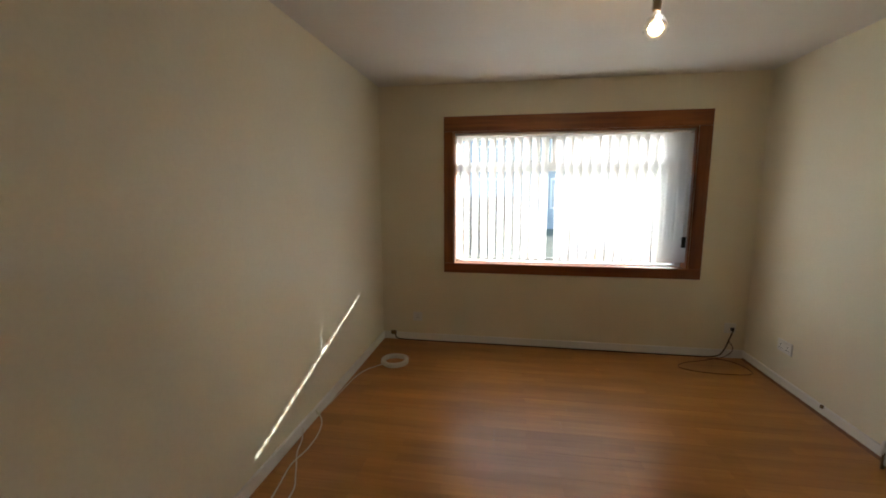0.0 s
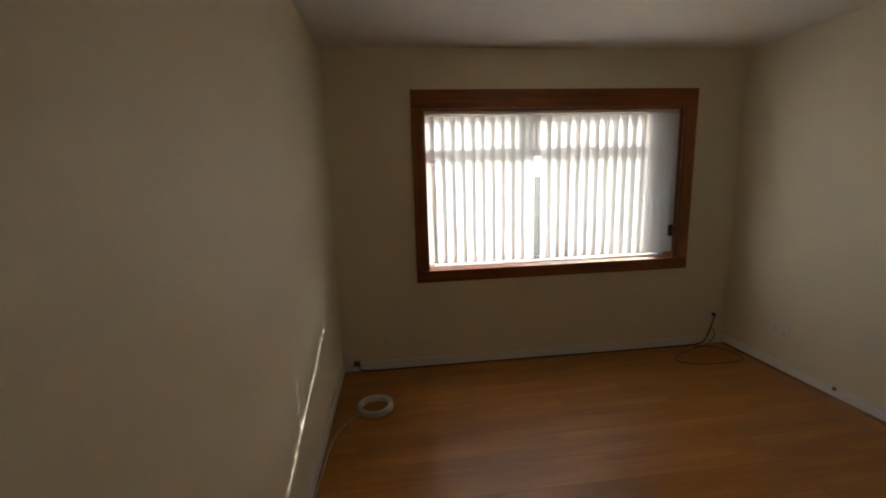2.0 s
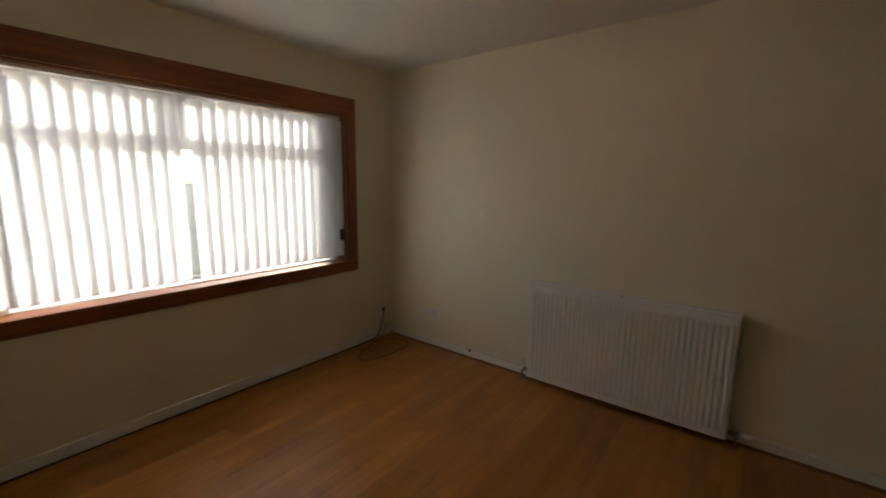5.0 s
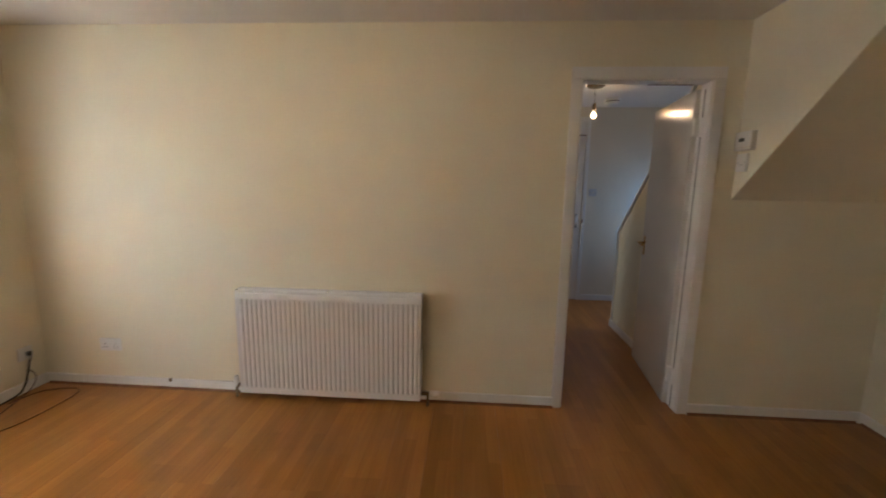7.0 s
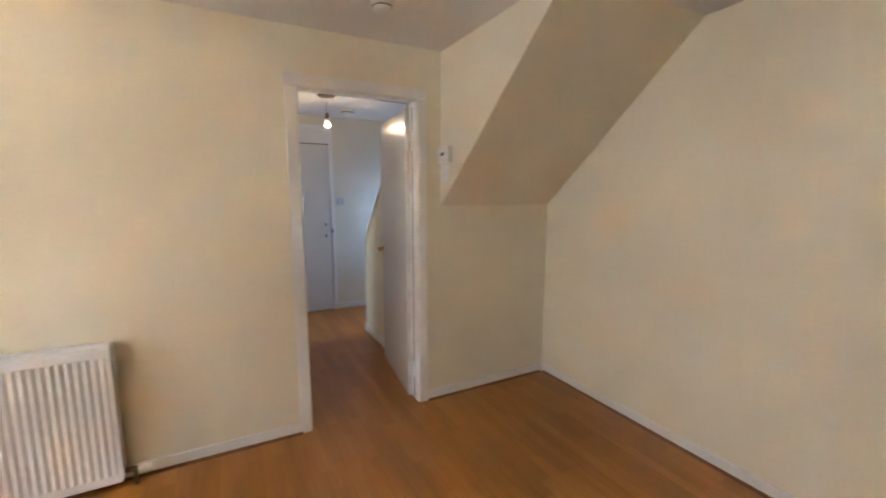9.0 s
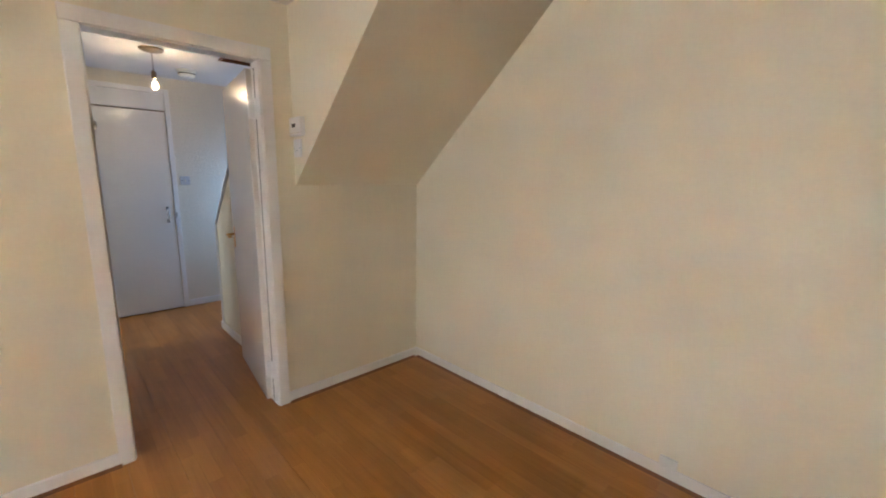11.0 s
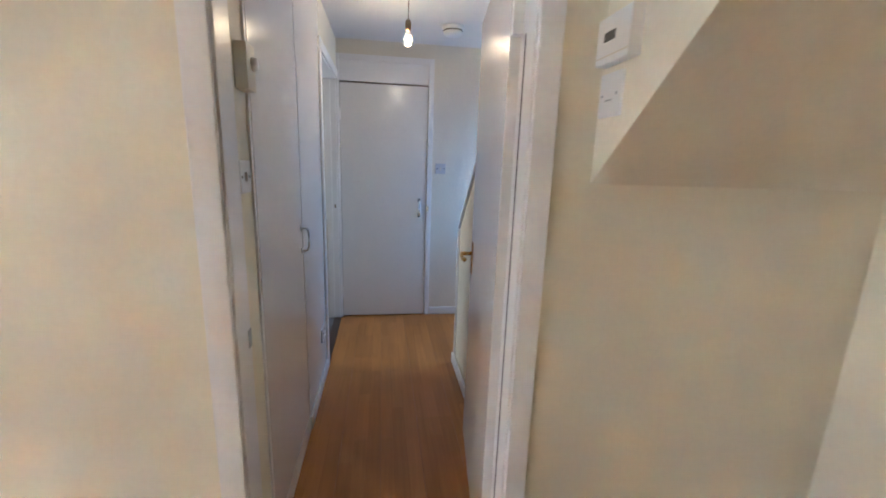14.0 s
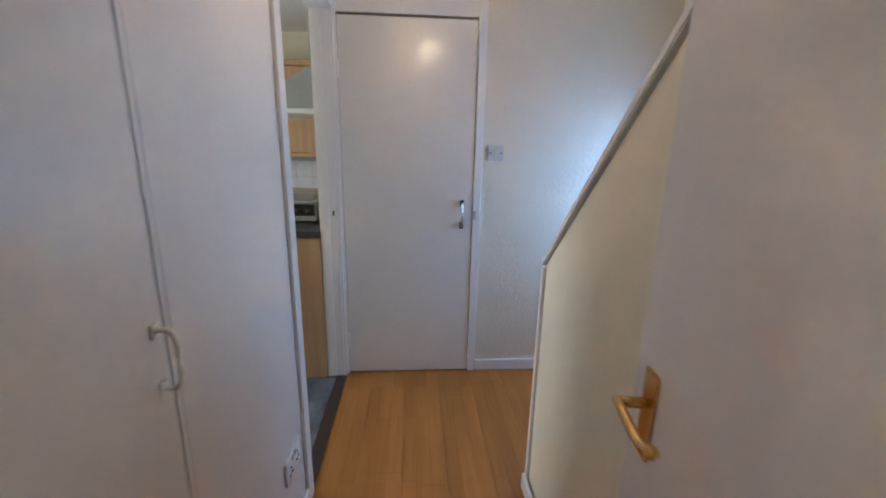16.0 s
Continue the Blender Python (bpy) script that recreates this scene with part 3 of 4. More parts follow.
part("joint", prism([(0.928, 0.11), (0.9325, 0.11), (0.9325, 1.79), (0.9145, 1.82), (0.9145, 2.066), (0.910, 2.066), (0.910, 1.82), (0.928, 1.79)], 1, HN - 0.0062, HN + 0.011), JOINT, cupboard)
part("stile", prism([(0.9325, 0.11), (0.9545, 0.11), (0.9545, 2.066), (0.9145, 2.066), (0.9145, 1.82), (0.9325, 1.79)], 1, HN - 0.0065, HN + 0.012), DOOR_PAINT, cupboard)
part("plinth", boxes((0.263, 0.953, HN - 0.006, HN + 0.02, 0.006, 0.105), bevel=0.003), GLOSS, cupboard)
bow_handle(cup_door, (0.884, HN - 0.008, 1.025), (0, 0, 1), (0, -1, 0), 0.10, PLASTIC, "white bow pull handle")

# ---- kitchen doorway ----
frame_3 = thing("door_frame_3", "white gloss door frame to the kitchen", "door frame", kind="structure")
casing(frame_3, 0, KIT_L, KIT_R, KIT_TOP, HN, HN + 0.1, w_hi=0.026)
part("strike_plate", boxes((KIT_R - 0.002, KIT_R - 0.0003, HN + 0.018, HN + 0.029, 0.985, 1.012)), BRONZE, frame_3, "small dark strike plate")
for x0, x1 in ((KIT_L + 0.0003, KIT_L + 0.011), (KIT_R - 0.011, KIT_R - 0.0003)):
    part("door_stop", boxes((x0, x1, HN + 0.045, HN + 0.078, 0.014, KIT_TOP - 0.001), bevel=0.002), GLOSS, frame_3)
part("threshold", boxes((KIT_L, KIT_R, HN - 0.01, HN + 0.05, 0.006, 0.013), bevel=0.003), DARK_STRIP, frame_3, "dark metal threshold strip")

# ---- wall plates ----


def plate(name, label, category, at, facing, w, h, material=PLASTIC, d=0.010, extras=()):
    """A flat plate on a wall. facing: the axis and way it looks; extras: rows of name, u, v, w, h, depth, material."""
    ob = thing(name, label, category, at=at)
    axis, s = facing

    def put(n, u, v, pw, ph, d0, d1, mat, bevel):
        a = at
        lo, hi = s * d0, s * d1
        if axis == 0:
            r = (a[0] + lo, a[0] + hi, a[1] + u - pw / 2, a[1] + u + pw / 2)
        else:
            r = (a[0] + u - pw / 2, a[0] + u + pw / 2, a[1] + lo, a[1] + hi)
        return part(n, boxes((*r, a[2] + v - ph / 2, a[2] + v + ph / 2), bevel=bevel), mat, ob)

    put("plate", 0, 0, w, h, 0.0002, d, material, 0.0025)
    for n, u, v, pw, ph, dep, mat in extras:
        put(n, u, v, pw, ph, d - 0.002, d + dep, mat, 0.0)
    return ob


PINS = [("pin_slot", u + o, v, w, h, 0.0026, BLACK) for u in (0,) for o, v, w, h in ((0, 0.012, 0.004, 0.008), (-0.011, -0.012, 0.007, 0.004), (0.011, -0.012, 0.007, 0.004))]


def twin(extra_u):
    return [(n, u + extra_u, v - 0.006, w, h, d, m) for n, u, v, w, h, d, m in PINS] + [("rocker", extra_u * 0.35, 0.027, 0.013, 0.02, 0.004, PLASTIC)]


plate("double_socket", "white plastic double wall socket", "socket", (0.0, -0.50, 0.30), (0, -1), 0.147, 0.086, extras=twin(-0.037) + twin(0.037))
plate("wall_socket", "white single socket low on the wall", "socket", (-2.79, 0.0, 0.235), (1, -1), 0.086, 0.086, extras=PINS + [("rocker", 0.02, 0.025, 0.012, 0.018, 0.004, PLASTIC)])
plate("telephone_socket", "white phone socket with a dark plug", "socket", (-0.12, 0.0, 0.262), (1, -1), 0.086, 0.086,
      extras=[("plug", 0.012, -0.004, 0.022, 0.026, 0.018, BLACK)])
plate("junction_box", "small dark junction box on the skirting", "junction box", (-3.02, -0.0152, 0.075), (1, -1), 0.05, 0.035, BRONZE, 0.022)
plate("light_switch", "white light switch beside the hall door", "light switch", (E, -4.358, 1.33), (0, -1), 0.086, 0.086, SWITCH,
      extras=[("rocker", 0, 0, 0.012, 0.026, 0.005, BEIGE_PLASTIC), ("screw", -0.03, 0, 0.009, 0.009, 0.001, DARK_GREY), ("screw", 0.03, 0, 0.009, 0.009, 0.001, DARK_GREY)])
plate("hall_switch", "white light switch with two screws by the doorway", "light switch", (0.172, HN, 1.333), (1, -1), 0.086, 0.086,
      extras=[("rocker", 0, 0, 0.012, 0.024, 0.006, PLASTIC), ("screw", -0.03, 0, 0.008, 0.007, 0.001, BRONZE), ("screw", 0.03, 0, 0.008, 0.007, 0.001, BRONZE)])
plate("hall_socket", "white socket low on the hall panel", "socket", (1.46, HN, 0.325), (1, -1), 0.146, 0.086, extras=twin(-0.037) + twin(0.037))
plate("blank_plate", "square white switch plate under the thermostat", "switch plate", (-0.062, -4.396, 1.553), (1, 1), 0.09, 0.098,
      extras=[("screw", -0.03, 0, 0.006, 0.006, 0.001, STEEL), ("screw", 0.03, 0, 0.006, 0.006, 0.001, STEEL), ("slot", 0, -0.012, 0.03, 0.003, 0.001, STEEL)])
plate("thermostat", "white room thermostat with a small display", "thermostat", (-0.086, -4.396, 1.668), (1, 1), 0.134, 0.10, PLASTIC, 0.03,
      extras=[("display", 0.012, 0.006, 0.046, 0.02, 0.0006, GREY_LCD), ("base_line", 0, -0.035, 0.128, 0.003, 0.0006, BEIGE_PLASTIC)])
plate("cable_clip", "small dark cable clip on the skirting board", "cable clip", (-0.0152, -0.912, 0.072), (0, -1), 0.018, 0.022, BRONZE, 0.012)
plate("cable_outlet", "small white cable cover above the skirting", "cable cover", (-1.85, SOUTH, 0.10), (1, 1), 0.075, 0.048, PLASTIC, 0.022)
chime = plate("door_chime", "beige plastic door chime box on the hall wall", "door chime", (0.203, HN, 1.612), (1, -1), 0.07, 0.115, BEIGE_PLASTIC, 0.032)
part("dial", lathe([(0.001, -0.046), (0.016, -0.044), (0.018, -0.031)], (0.212, HN, 1.622), 18, 1), PLASTIC, chime, "round cream dial")

# ---- radiator ----
radiator = thing("radiator", "white ribbed double panel radiator under the wall", "radiator", at=(-0.06, -2.045, 0))
R0, R1, RZ0, RZ1 = -1.450, -2.615, 0.055, 0.732


def ribbed(x_front, depth):
    """A pressed panel with upright ribs, its face at x_front looking to -x."""
    bm = bmesh.new()
    n = 37
    step = (R0 - R1 - 0.03) / n
    profile = [(R0, 0.004)]
    for i in range(n):
        y = R0 - 0.015 - i * step
        profile += [(y - step * 0.12, 0.0075), (y - step * 0.34, 0.0075), (y - step * 0.46, 0.0045), (y - step * 0.56, 0.0008), (y - step * 0.64, 0.0), (y - step * 0.80, 0.0), (y - step * 0.88, 0.0008), (y - step * 0.98, 0.0045)]
    profile.append((R1, 0.004))
    rows = []
    for z, k in ((RZ0, 0.0), (RZ0 + 0.035, 0.0), (RZ0 + 0.05, 1.0), (RZ1 - 0.06, 1.0), (RZ1 - 0.045, 0.0), (RZ1 - 0.012, 0.0), (RZ1, 2.0)):
        rows.append([bm.verts.new((x_front + (0.012 if k == 2.0 else 0.003 + (d - 0.003) * k), y, z)) for y, d in profile])
    for a, b in zip(rows, rows[1:]):
        for i in range(len(a) - 1):
            bm.faces.new((a[i], a[i + 1], b[i + 1], b[i]))
    bmesh.ops.recalc_face_normals(bm, faces=bm.faces)
    box(bm, x_front + 0.0135, x_front + depth, R1, R0, RZ0, RZ1)
    return bm


part("front_panel", ribbed(-0.108, 0.018), RAD, radiator)
part("back_panel", boxes((-0.045, -0.032, R1, R0, RZ0, RZ1 - 0.01), bevel=0.003), RAD, radiator)
part("core", boxes((-0.086, -0.066, R1 + 0.01, R0 - 0.01, RZ0 + 0.03, RZ1 - 0.03)), STEEL, radiator, "grey steel convector fins")
for y0, y1 in ((R1 + 0.002, (R0 + R1) / 2 - 0.004), ((R0 + R1) / 2 + 0.004, R0 - 0.002)):
    part("top_strip", boxes((-0.066, -0.030, y0, y1, RZ1 - 0.009, RZ1 + 0.009), bevel=0.003), RAD, radiator)
part("air_vent", lathe([(0.001, 0.0), (0.006, 0.0), (0.006, 0.018), (0.001, 0.018)], (-0.078, (R0 + R1) / 2, RZ1 - 0.008), 10), CHROME, radiator)
for y0, y1 in ((R0, R0 + 0.004), (R1 - 0.004, R1)):
    part("side_cover", boxes((-0.098, -0.03, y0, y1, RZ0 + 0.012, RZ1 + 0.006), bevel=0.0015), RAD, radiator)
for y in (R0 - 0.15, R1 + 0.15):
    part("bracket", boxes((-0.034, -0.0005, y - 0.02, y + 0.02, RZ0 + 0.06, RZ1 - 0.06)), RAD, radiator)
for y, s in ((R0, 1), (R1, -1)):
    part("valve_tail", tube([(-0.07, y, 0.09), (-0.07, y + s * 0.03, 0.09), (-0.07, y + s * 0.045, 0.09)], 0.013, 10), BRONZE, radiator)
    part("supply_pipe", tube([(-0.07, y + s * 0.045, 0.10), (-0.07, y + s * 0.045, 0.05), (-0.07, y + s * 0.045, 0.006)], 0.0085, 10), BRONZE, radiator)
part("valve_cap", lathe([(0.001, 0.085), (0.016, 0.085), (0.017, 0.12), (0.013, 0.15), (0.001, 0.15)], (-0.07, R0 + 0.045, 0), 14), PLASTIC, radiator)
part("thermostatic_head", lathe([(0.001, -0.06), (0.019, -0.06), (0.022, -0.052), (0.022, -0.012), (0.016, 0.0), (0.001, 0.0)], (-0.07, R1 - 0.058, 0.09), 14, 1), PLASTIC, radiator, "white thermostatic valve head")

# ---- lamps ----


def pendant(name, label, at, rose_r, globe_r):
    lamp = thing(name, label, "pendant lamp", at=(at[0], at[1], HEIGHT))
    part("ceiling_rose", lathe([(rose_r, 0.0), (rose_r, -0.008), (rose_r * 0.8, -0.02), (0.012, -0.03), (0.001, -0.03)][::-1], (at[0], at[1], HEIGHT), 24), BRONZE, lamp, "brown ceiling rose")
    top = at[2] + globe_r + 0.075
    part("flex", tube([(at[0], at[1], HEIGHT - 0.028), (at[0] + 0.001, at[1], (HEIGHT + top) / 2), (at[0], at[1], top - 0.005)], 0.0032, 8), BRONZE, lamp)
    part("holder", lathe([(0.001, top), (0.012, top), (0.017, top - 0.012), (0.017, top - 0.05), (0.014, top - 0.058), (0.001, top - 0.058)], (at[0], at[1], 0), 18), BRONZE, lamp, "bronze lamp holder")
    globe = part("bulb", lathe([(0.013, globe_r + 0.02), (0.014, globe_r + 0.008), (globe_r * 0.75, globe_r * 0.66), (globe_r * 0.98, globe_r * 0.2), (globe_r * 0.98, -globe_r * 0.2), (globe_r * 0.7, -globe_r * 0.71), (globe_r * 0.25, -globe_r * 0.97)], at, 20), GLASS, lamp, "lit clear glass filament bulb")
    globe.visible_shadow = False
    for k in range(4):
        u = math.pi / 2 * k + 0.4
        dx, dy = 0.012 * math.cos(u), 0.012 * math.sin(u)
        f = part("filament", tube([(at[0] + dx * 0.6, at[1] + dy * 0.6, at[2] - 0.02), (at[0] + dx, at[1] + dy, at[2]), (at[0] + dx * 0.6, at[1] + dy * 0.6, at[2] + 0.022)], 0.0035, 6), FILAMENT, lamp)
        f.visible_shadow = False


pendant("pendant_lamp", "lit filament bulb on a short flex", LAMP_ROOM, 0.045, 0.046)
# the rose is oversized: its rim stands in for the shadow around it
pendant("pendant_lamp", "small lit filament bulb hung from a brown ceiling rose widened to take in its shadow", LAMP_HALL, 0.08, 0.032)


def alarm(at, k=1.0):
    ob = thing("smoke_alarm", "round white smoke alarm on the ceiling", "smoke alarm", at=(at[0], at[1], HEIGHT))
    part("base", lathe([(k * r, k * h) for r, h in ((0.052, 0.0), (0.052, -0.012), (0.048, -0.014), (0.001, -0.014))][::-1], (at[0], at[1], HEIGHT), 28), PLASTIC, ob)
    part("cover", lathe([(k * r, k * h) for r, h in ((0.046, -0.0142), (0.046, -0.03), (0.036, -0.042), (0.001, -0.044))][::-1], (at[0], at[1], HEIGHT), 28), PLASTIC, ob)
    part("vent_ring", lathe([(k * r, k * h) for r, h in ((0.0468, -0.02), (0.0468, -0.025), (0.001, -0.025))][::-1], (at[0], at[1], HEIGHT), 28), GAP, ob)


alarm((2.06, -4.35), 1.45)
alarm((-0.47, -3.84))

# ---- cables ----
coil = thing("cable_coil", "coiled white aerial cable lying on the laminate", "cable", at=(-2.862, -0.548, 0.006))
for k in range(20):
    r = 0.088 + 0.0066 * (k % 4) + 0.001 * math.sin(k * 2.3)
    z = 0.011 + 0.0066 * (k // 4) + 0.001 * (k % 2)
    loop = [(-2.862 + r * math.cos(u) * (1 + 0.02 * math.sin(2 * u + k)), -0.548 + r * math.sin(u), z + 0.0015 * math.sin(3 * u + k)) for u in [2 * math.pi * i / 40 for i in range(40)]]
    part("turn", tube(loop, 0.0036, 7, True), WHITE_CABLE, coil)
part("tail", tube(spline([(-2.945, -0.60, 0.012), (-3.0, -0.66, 0.010), (-3.045, -0.72, 0.010), (-3.085, -0.86, 0.010), (-3.10, -1.1, 0.010), (-3.11, -1.38, 0.02), (-3.118, -1.44, 0.05)], 6), 0.0036, 7), WHITE_CABLE, coil)
lead = thing("cable_loop", "loose white cable along the skirting board", "cable", at=(-3.06, -1.7, 0.006))
part("strand", tube(spline([(-3.118, -1.43, 0.06), (-3.065, -1.46, 0.03), (-3.03, -1.56, 0.010), (-3.02, -1.72, 0.010), (-3.04, -1.86, 0.010), (-3.01, -2.07, 0.010), (-2.95, -2.6, 0.010)], 8), 0.0034, 7), WHITE_CABLE, lead)
part("strand", tube(spline([(-3.119, -1.58, 0.05), (-3.085, -1.66, 0.018), (-3.05, -1.78, 0.0175), (-2.98, -1.92, 0.010), (-2.93, -2.06, 0.010), (-2.96, -2.35, 0.010), (-3.04, -2.6, 0.010)], 8), 0.0034, 7), WHITE_CABLE, lead)
dark = thing("dark_cable", "dark brown cable along the skirting and looped on the floor", "cable", at=(-0.3, -0.2, 0.006))
part("run", tube(spline([(-3.0, -0.03, 0.065), (-2.97, -0.035, 0.02), (-2.7, -0.028, 0.011), (-2.0, -0.026, 0.011), (-1.2, -0.03, 0.011), (-0.5, -0.03, 0.011), (-0.24, -0.034, 0.02), (-0.17, -0.034, 0.07), (-0.125, -0.026, 0.18), (-0.108, -0.03, 0.245)], 8), 0.0055, 7), DARK_CABLE, dark)
part("loop", tube(spline([(-0.13, -0.028, 0.16), (-0.10, -0.036, 0.09), (-0.16, -0.05, 0.03), (-0.32, -0.10, 0.010), (-0.53, -0.19, 0.010), (-0.60, -0.28, 0.010), (-0.50, -0.345, 0.010), (-0.30, -0.365, 0.010), (-0.12, -0.345, 0.010), (-0.08, -0.25, 0.010), (-0.14, -0.10, 0.010), (-0.3, -0.06, 0.010)], 8), 0.0032, 7), RED_CABLE, dark, "red-brown flex")

# ---- kitchen beyond the doorway ----
KY0, KY1, KX0, KX1 = HN + 0.1, -0.9, 0.1, 4.3
setting("wall_kitchen_east", boxes((KX1, KX1 + 0.1, KY0 - 0.1, KY1 + 0.1, 0, HEIGHT)), KITCHEN_WALL, "pale yellow kitchen wall", "wall")
setting("wall_kitchen_south", boxes((HALL_END + 0.1, KX1, KY0 - 0.1, KY0, 0, HEIGHT)), KITCHEN_WALL, "pale yellow kitchen wall", "wall")
setting("wall_kitchen_north", boxes((KX0, KX1, KY1, KY1 + 0.1, 0, 1.0), (KX0, KX1, KY1, KY1 + 0.1, 2.0, HEIGHT), (KX0, 1.9, KY1, KY1 + 0.1, 1.0, 2.0), (3.0, KX1, KY1, KY1 + 0.1, 1.0, 2.0)), KITCHEN_WALL, "pale yellow kitchen wall", "wall")
setting("ceiling_kitchen", boxes((KX0, KX1 + 0.1, KY0, KY1 + 0.1, HEIGHT, HEIGHT + 0.1)), CEILING, "white kitchen ceiling", "ceiling")
setting("floor_kitchen", boxes((KX0, KX1, KY0 - 0.05, KY1, -0.08, 0.005)), VINYL, "grey stone-effect vinyl floor", "floor")

base_unit = thing("base_unit", "beech kitchen base unit with a plain end panel", "kitchen unit", at=(2.8, -3.1, 0))
part("end_panel", boxes((2.49, 2.508, KY0 + 0.002, -2.80, 0.006, 0.86), bevel=0.001), BEECH, base_unit)
part("carcass", boxes((2.509, 3.05, KY0 + 0.002, -2.83, 0.15, 0.86)), BEECH, base_unit)
part("unit_door", boxes((2.512, 3.05, -2.828, -2.81, 0.16, 0.85), bevel=0.002), BEECH, base_unit)
part("plinth", boxes((2.509, 3.05, KY0 + 0.002, -2.87, 0.006, 0.15)), BEECH, base_unit)
tagged(mesh("worktop", boxes((2.475, KX1 - 0.002, KY0 + 0.002, -2.79, 0.862, 0.9), bevel=0.004), WORKTOP), "dark laminate worktop along the kitchen wall", "worktop")
cooker = thing("table_grill", "grey steel grill with black knobs on the worktop", "grill", at=(2.9, -3.1, 0.9))
part("body", boxes((2.72, 3.1, -3.33, -2.95, 0.912, 1.02), bevel=0.006), STEEL, cooker)
part("lid", boxes((2.70, 3.11, -3.34, -2.94, 1.021, 1.035), (2.74, 3.08, -3.31, -2.97, 1.035, 1.075), bevel=0.005), STEEL, cooker, "grey lid")
part("front_slot", boxes((2.716, 2.7195, -3.32, -2.96, 0.945, 1.012)), GAP, cooker)
for y in (-3.285, -3.225, -3.16, -3.05):
    part("knob", lathe([(0.001, -0.03), (0.014, -0.03), (0.017, -0.004), (0.001, -0.004)], (2.718, y, 0.972), 14, 0), BLACK, cooker, "round black knob")
for px in (2.74, 3.08):
    part("foot", boxes((px - 0.015, px + 0.015, -3.30, -2.98, 0.9, 0.9118)), BLACK, cooker)
wall_unit = thing("wall_unit", "beech kitchen wall unit with a cornice", "kitchen unit", at=(4.1, -2.8, 1.3))
part("carcass", boxes((3.972, KX1 - 0.001, -3.12, -2.0, 1.285, 1.98)), BEECH, wall_unit)
for y in (-3.12, -2.56):
    part("unit_door", boxes((3.95, 3.971, y + 0.002, y + 0.556, 1.29, 1.975), bevel=0.002), BEECH, wall_unit)
part("cornice", boxes((3.93, KX1 - 0.001, -3.14, -1.98, 1.981, 2.02), bevel=0.004), BEECH, wall_unit)
part("pelmet", boxes((3.945, 3.97, -3.12, -2.0, 1.25, 1.284), bevel=0.003), BEECH, wall_unit)
hood = thing("cooker_hood", "grey steel cooker hood with sloping canopy", "cooker hood", at=(3.5, -3.2, 1.6))
part("canopy", prism([(KY0 + 0.002, 1.585), (-2.88, 1.585), (-2.88, 1.64), (-3.22, 1.84), (KY0 + 0.002, 1.84)], 0, 3.15, 3.75, 0.002), STEEL, hood)
part("rim", boxes((3.14, 3.76, KY0 + 0.002, -2.87, 1.555, 1.584), bevel=0.003), PLASTIC, hood, "pale rim")
part("chimney", boxes((3.33, 3.57, KY0 + 0.002, -3.2, 1.842, HEIGHT)), STEEL, hood)
splash = setting("splashback", boxes((KX1 - 0.006, KX1 - 0.0005, KY0, -1.8, 0.9, 1.30)), GROUT, "white glazed square tiles with grey joints", "tiling")
TILE_DATA = bpy.data.meshes.new("tile")
tb = boxes((-0.004, 0.0, -0.0735, 0.0735, -0.0735, 0.0735), bevel=0.0015)
tb.to_mesh(TILE_DATA)
tb.free()
TILE_DATA.materials.append(TILE)
for i in range(10):
    for k in range(2):
        t = new("tile", TILE_DATA)
        t.parent = splash
        t.location = (KX1 - 0.0062, KY0 + 0.08 + i * 0.15, 0.98 + 0.15 * k)
# unseen window added round the kitchen lamp, its place chosen for the light
kitchen_window = thing("window_2", "white framed kitchen window, unseen, added for the kitchen light", "window", kind="structure")
part("window_frame", boxes((1.9, 1.96, KY1 + 0.02, KY1 + 0.08, 1.0, 2.0), (2.94, 3.0, KY1 + 0.02, KY1 + 0.08, 1.0, 2.0), (1.96, 2.94, KY1 + 0.02, KY1 + 0.08, 1.0, 1.06), (1.96, 2.94, KY1 + 0.02, KY1 + 0.08, 1.94, 2.0), bevel=0.004), UPVC, kitchen_window)
part("pane", boxes((1.96, 2.94, KY1 + 0.045, KY1 + 0.05, 1.06, 1.94)), FROSTED, kitchen_window)
front_window = thing("window_3", "frosted glazed light by the foot of the stairs", "window", kind="structure")
part("window_frame", boxes((1.75, 1.79, SOUTH - 0.08, SOUTH - 0.02, 0.8, 1.65), (2.41, 2.45, SOUTH - 0.08, SOUTH - 0.02, 0.8, 1.65), (1.79, 2.41, SOUTH - 0.08, SOUTH - 0.02, 0.8, 0.84), (1.79, 2.41, SOUTH - 0.08, SOUTH - 0.02, 1.61, 1.65), bevel=0.004), UPVC, front_window)
part("pane", boxes((1.79, 2.41, SOUTH - 0.055, SOUTH - 0.05, 0.84, 1.61)), FROSTED, front_window)

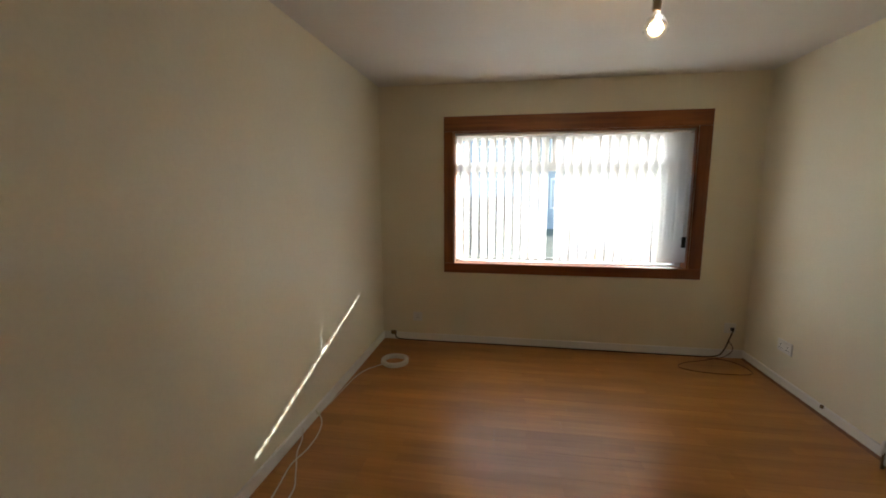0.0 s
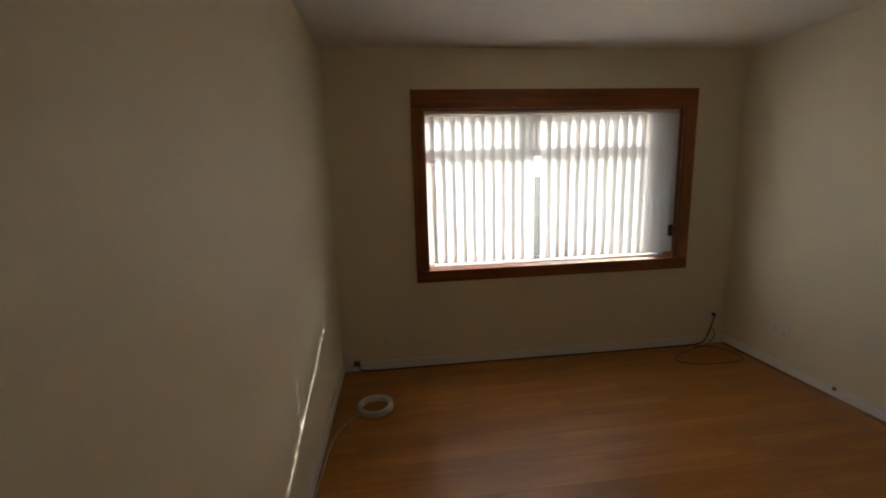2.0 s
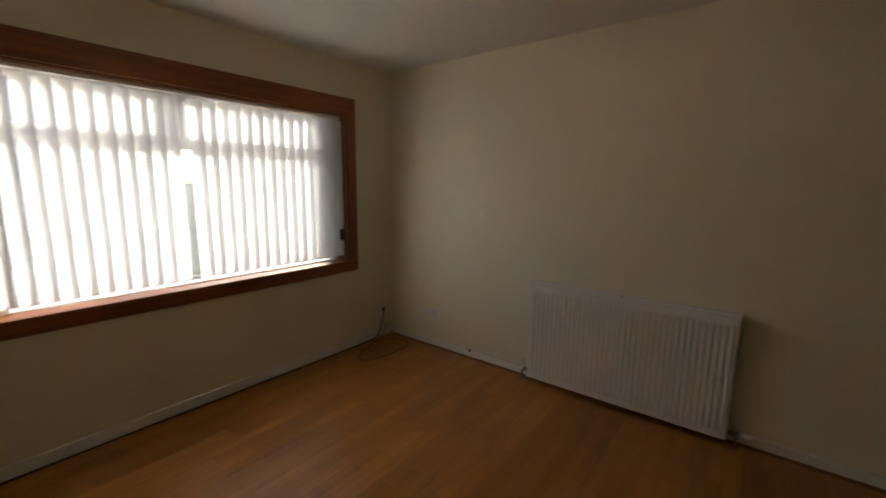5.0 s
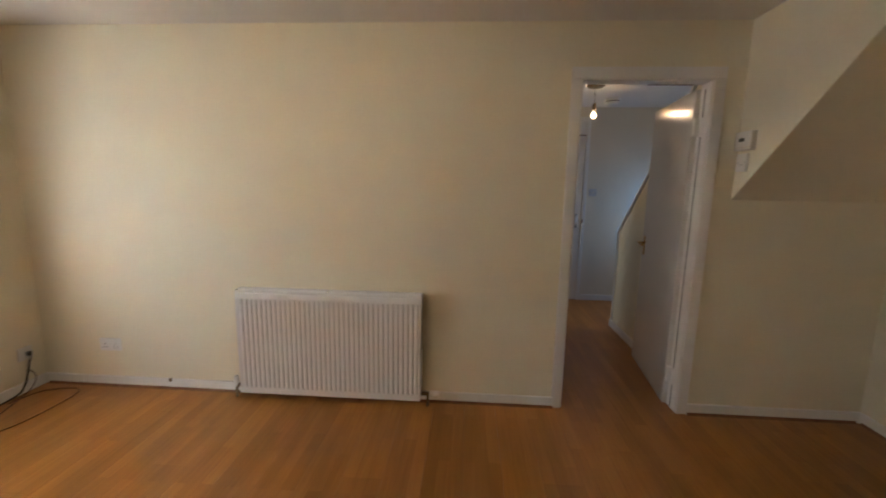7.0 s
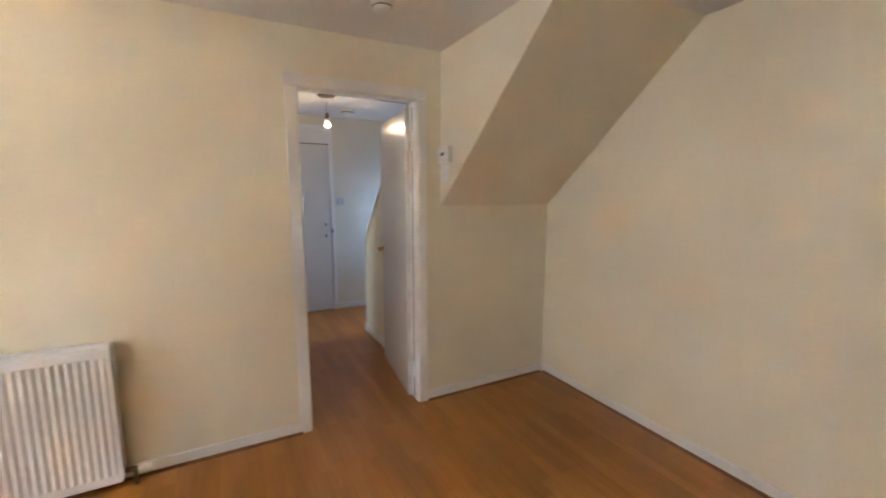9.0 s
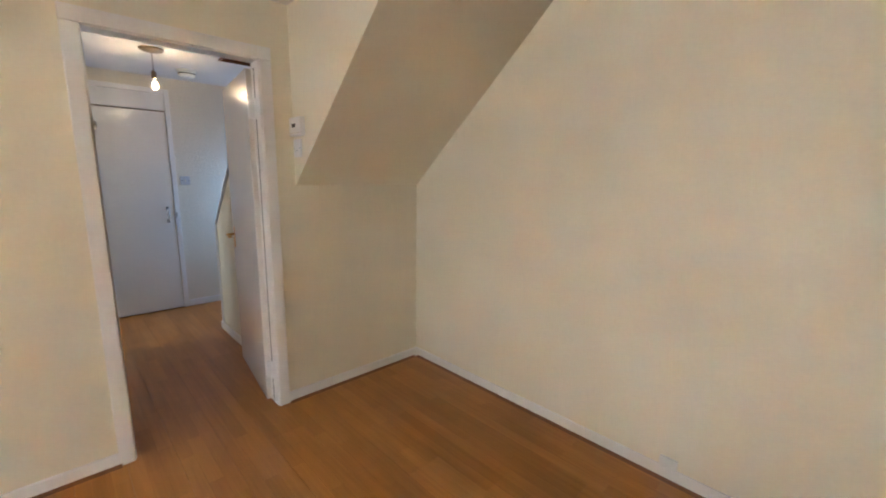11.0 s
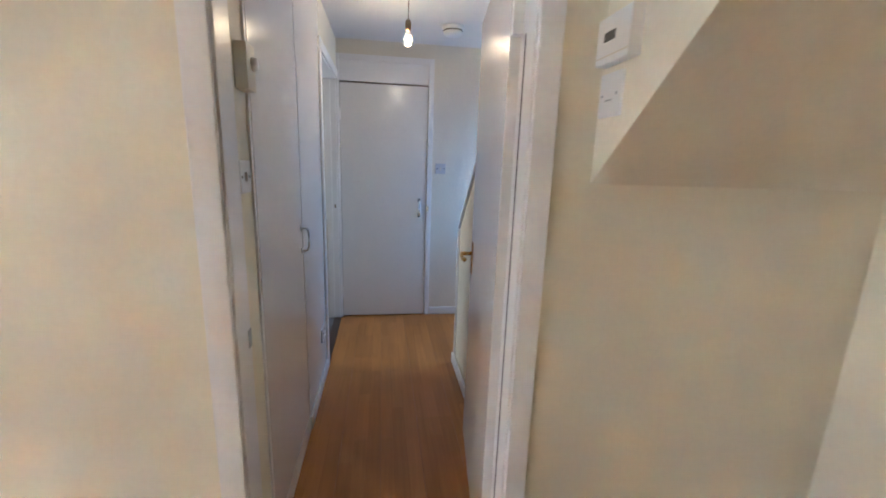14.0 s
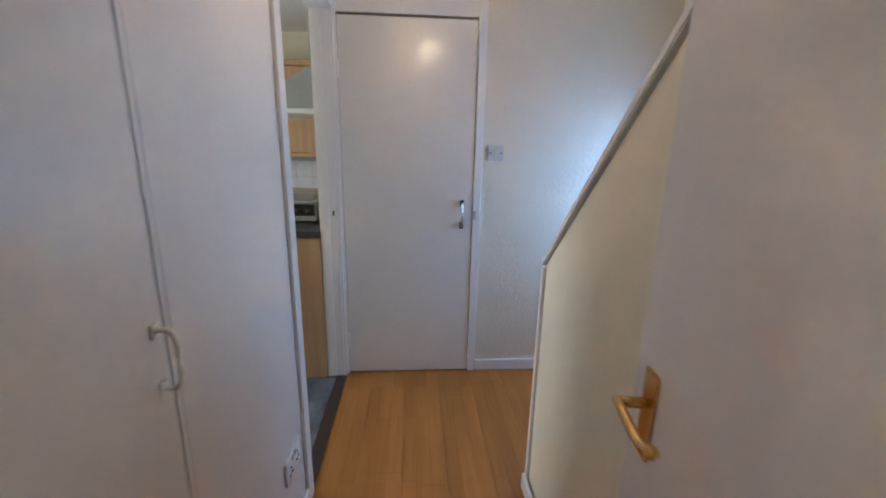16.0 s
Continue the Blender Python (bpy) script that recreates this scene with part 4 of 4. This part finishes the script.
# ---- outdoors ----
setting("ground", boxes((-400, 400, -400, 400, -0.30, -0.10)), GROUND, "grass and paving outside the house", "ground")
house = thing("house", "pale rendered house across the garden with a slate roof", "house", at=(-9, 14, -0.1))
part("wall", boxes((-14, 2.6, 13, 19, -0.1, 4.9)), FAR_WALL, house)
part("roof", prism([(12.6, 4.9), (19.4, 4.9), (16.0, 7.2)], 0, -14.3, 2.9), SLATE, house)
for x in (-12.4, -9.4, -6.4, -3.4, -0.4):
    for z in (0.7, 3.1):
        w = part("window", boxes((x, x + 1.4, 12.94, 12.998, z, z + 1.2)), UPVC, house)
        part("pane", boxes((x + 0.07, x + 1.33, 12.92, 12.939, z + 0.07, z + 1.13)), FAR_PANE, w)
fence = thing("garden_fence", "weathered timber board fence behind the garden", "fence", at=(-4, 7, -0.1))
FENCE_WOOD = wood("weathered_fence_board", (0.20, 0.16, 0.12), (0.12, 0.10, 0.08), 2, 0.8)
for i in range(46):
    x = -9.0 + i * 0.16
    part("board", boxes((x, x + 0.148, 7.0, 7.018, -0.1, 1.25 + 0.01 * (i % 3))), FENCE_WOOD, fence)
part("rail", boxes((-9.0, -1.65, 7.019, 7.06, 0.2, 0.28)), FENCE_WOOD, fence)
part("rail", boxes((-9.0, -1.65, 7.019, 7.06, 0.9, 0.98)), FENCE_WOOD, fence)

# ---- laminate floor, plank by plank ----
floor = setting("floor", boxes((WEST, 0.0, SOUTH, 0.0, -0.09, -0.002), (0.0, HALL_END, SOUTH, HN + 0.05, -0.09, -0.002)), SCOTIA, "orange-brown oak strip laminate floor", "floor")
ROW, LONG = 0.193, 1.285
rng = random.Random(3)


def plank(x0, x1, y0, y1):
    p = mesh("plank", boxes((x0 + 0.0002, x1 - 0.0002, y0 + 0.0002, y1 - 0.0002, -0.0018, 0.006), bevel=0.0008), LAMINATE)
    p.parent = floor


for row in range(28):
    y1 = -row * ROW
    y0 = max(y1 - ROW, SOUTH)
    shift = rng.uniform(0.2, LONG)
    spans = [(WEST, 0.0)]
    if y0 < DOOR_L and y1 > DOOR_R:
        spans = [(WEST, HALL_END)]
    elif y0 < HN:
        spans.append((0.1, HALL_END))
    for a, b in spans:
        x = a
        nxt = a + shift
        while x < b - 0.001:
            e = min(nxt, b)
            plank(x, e, y0, y1)
            x, nxt = e, e + LONG
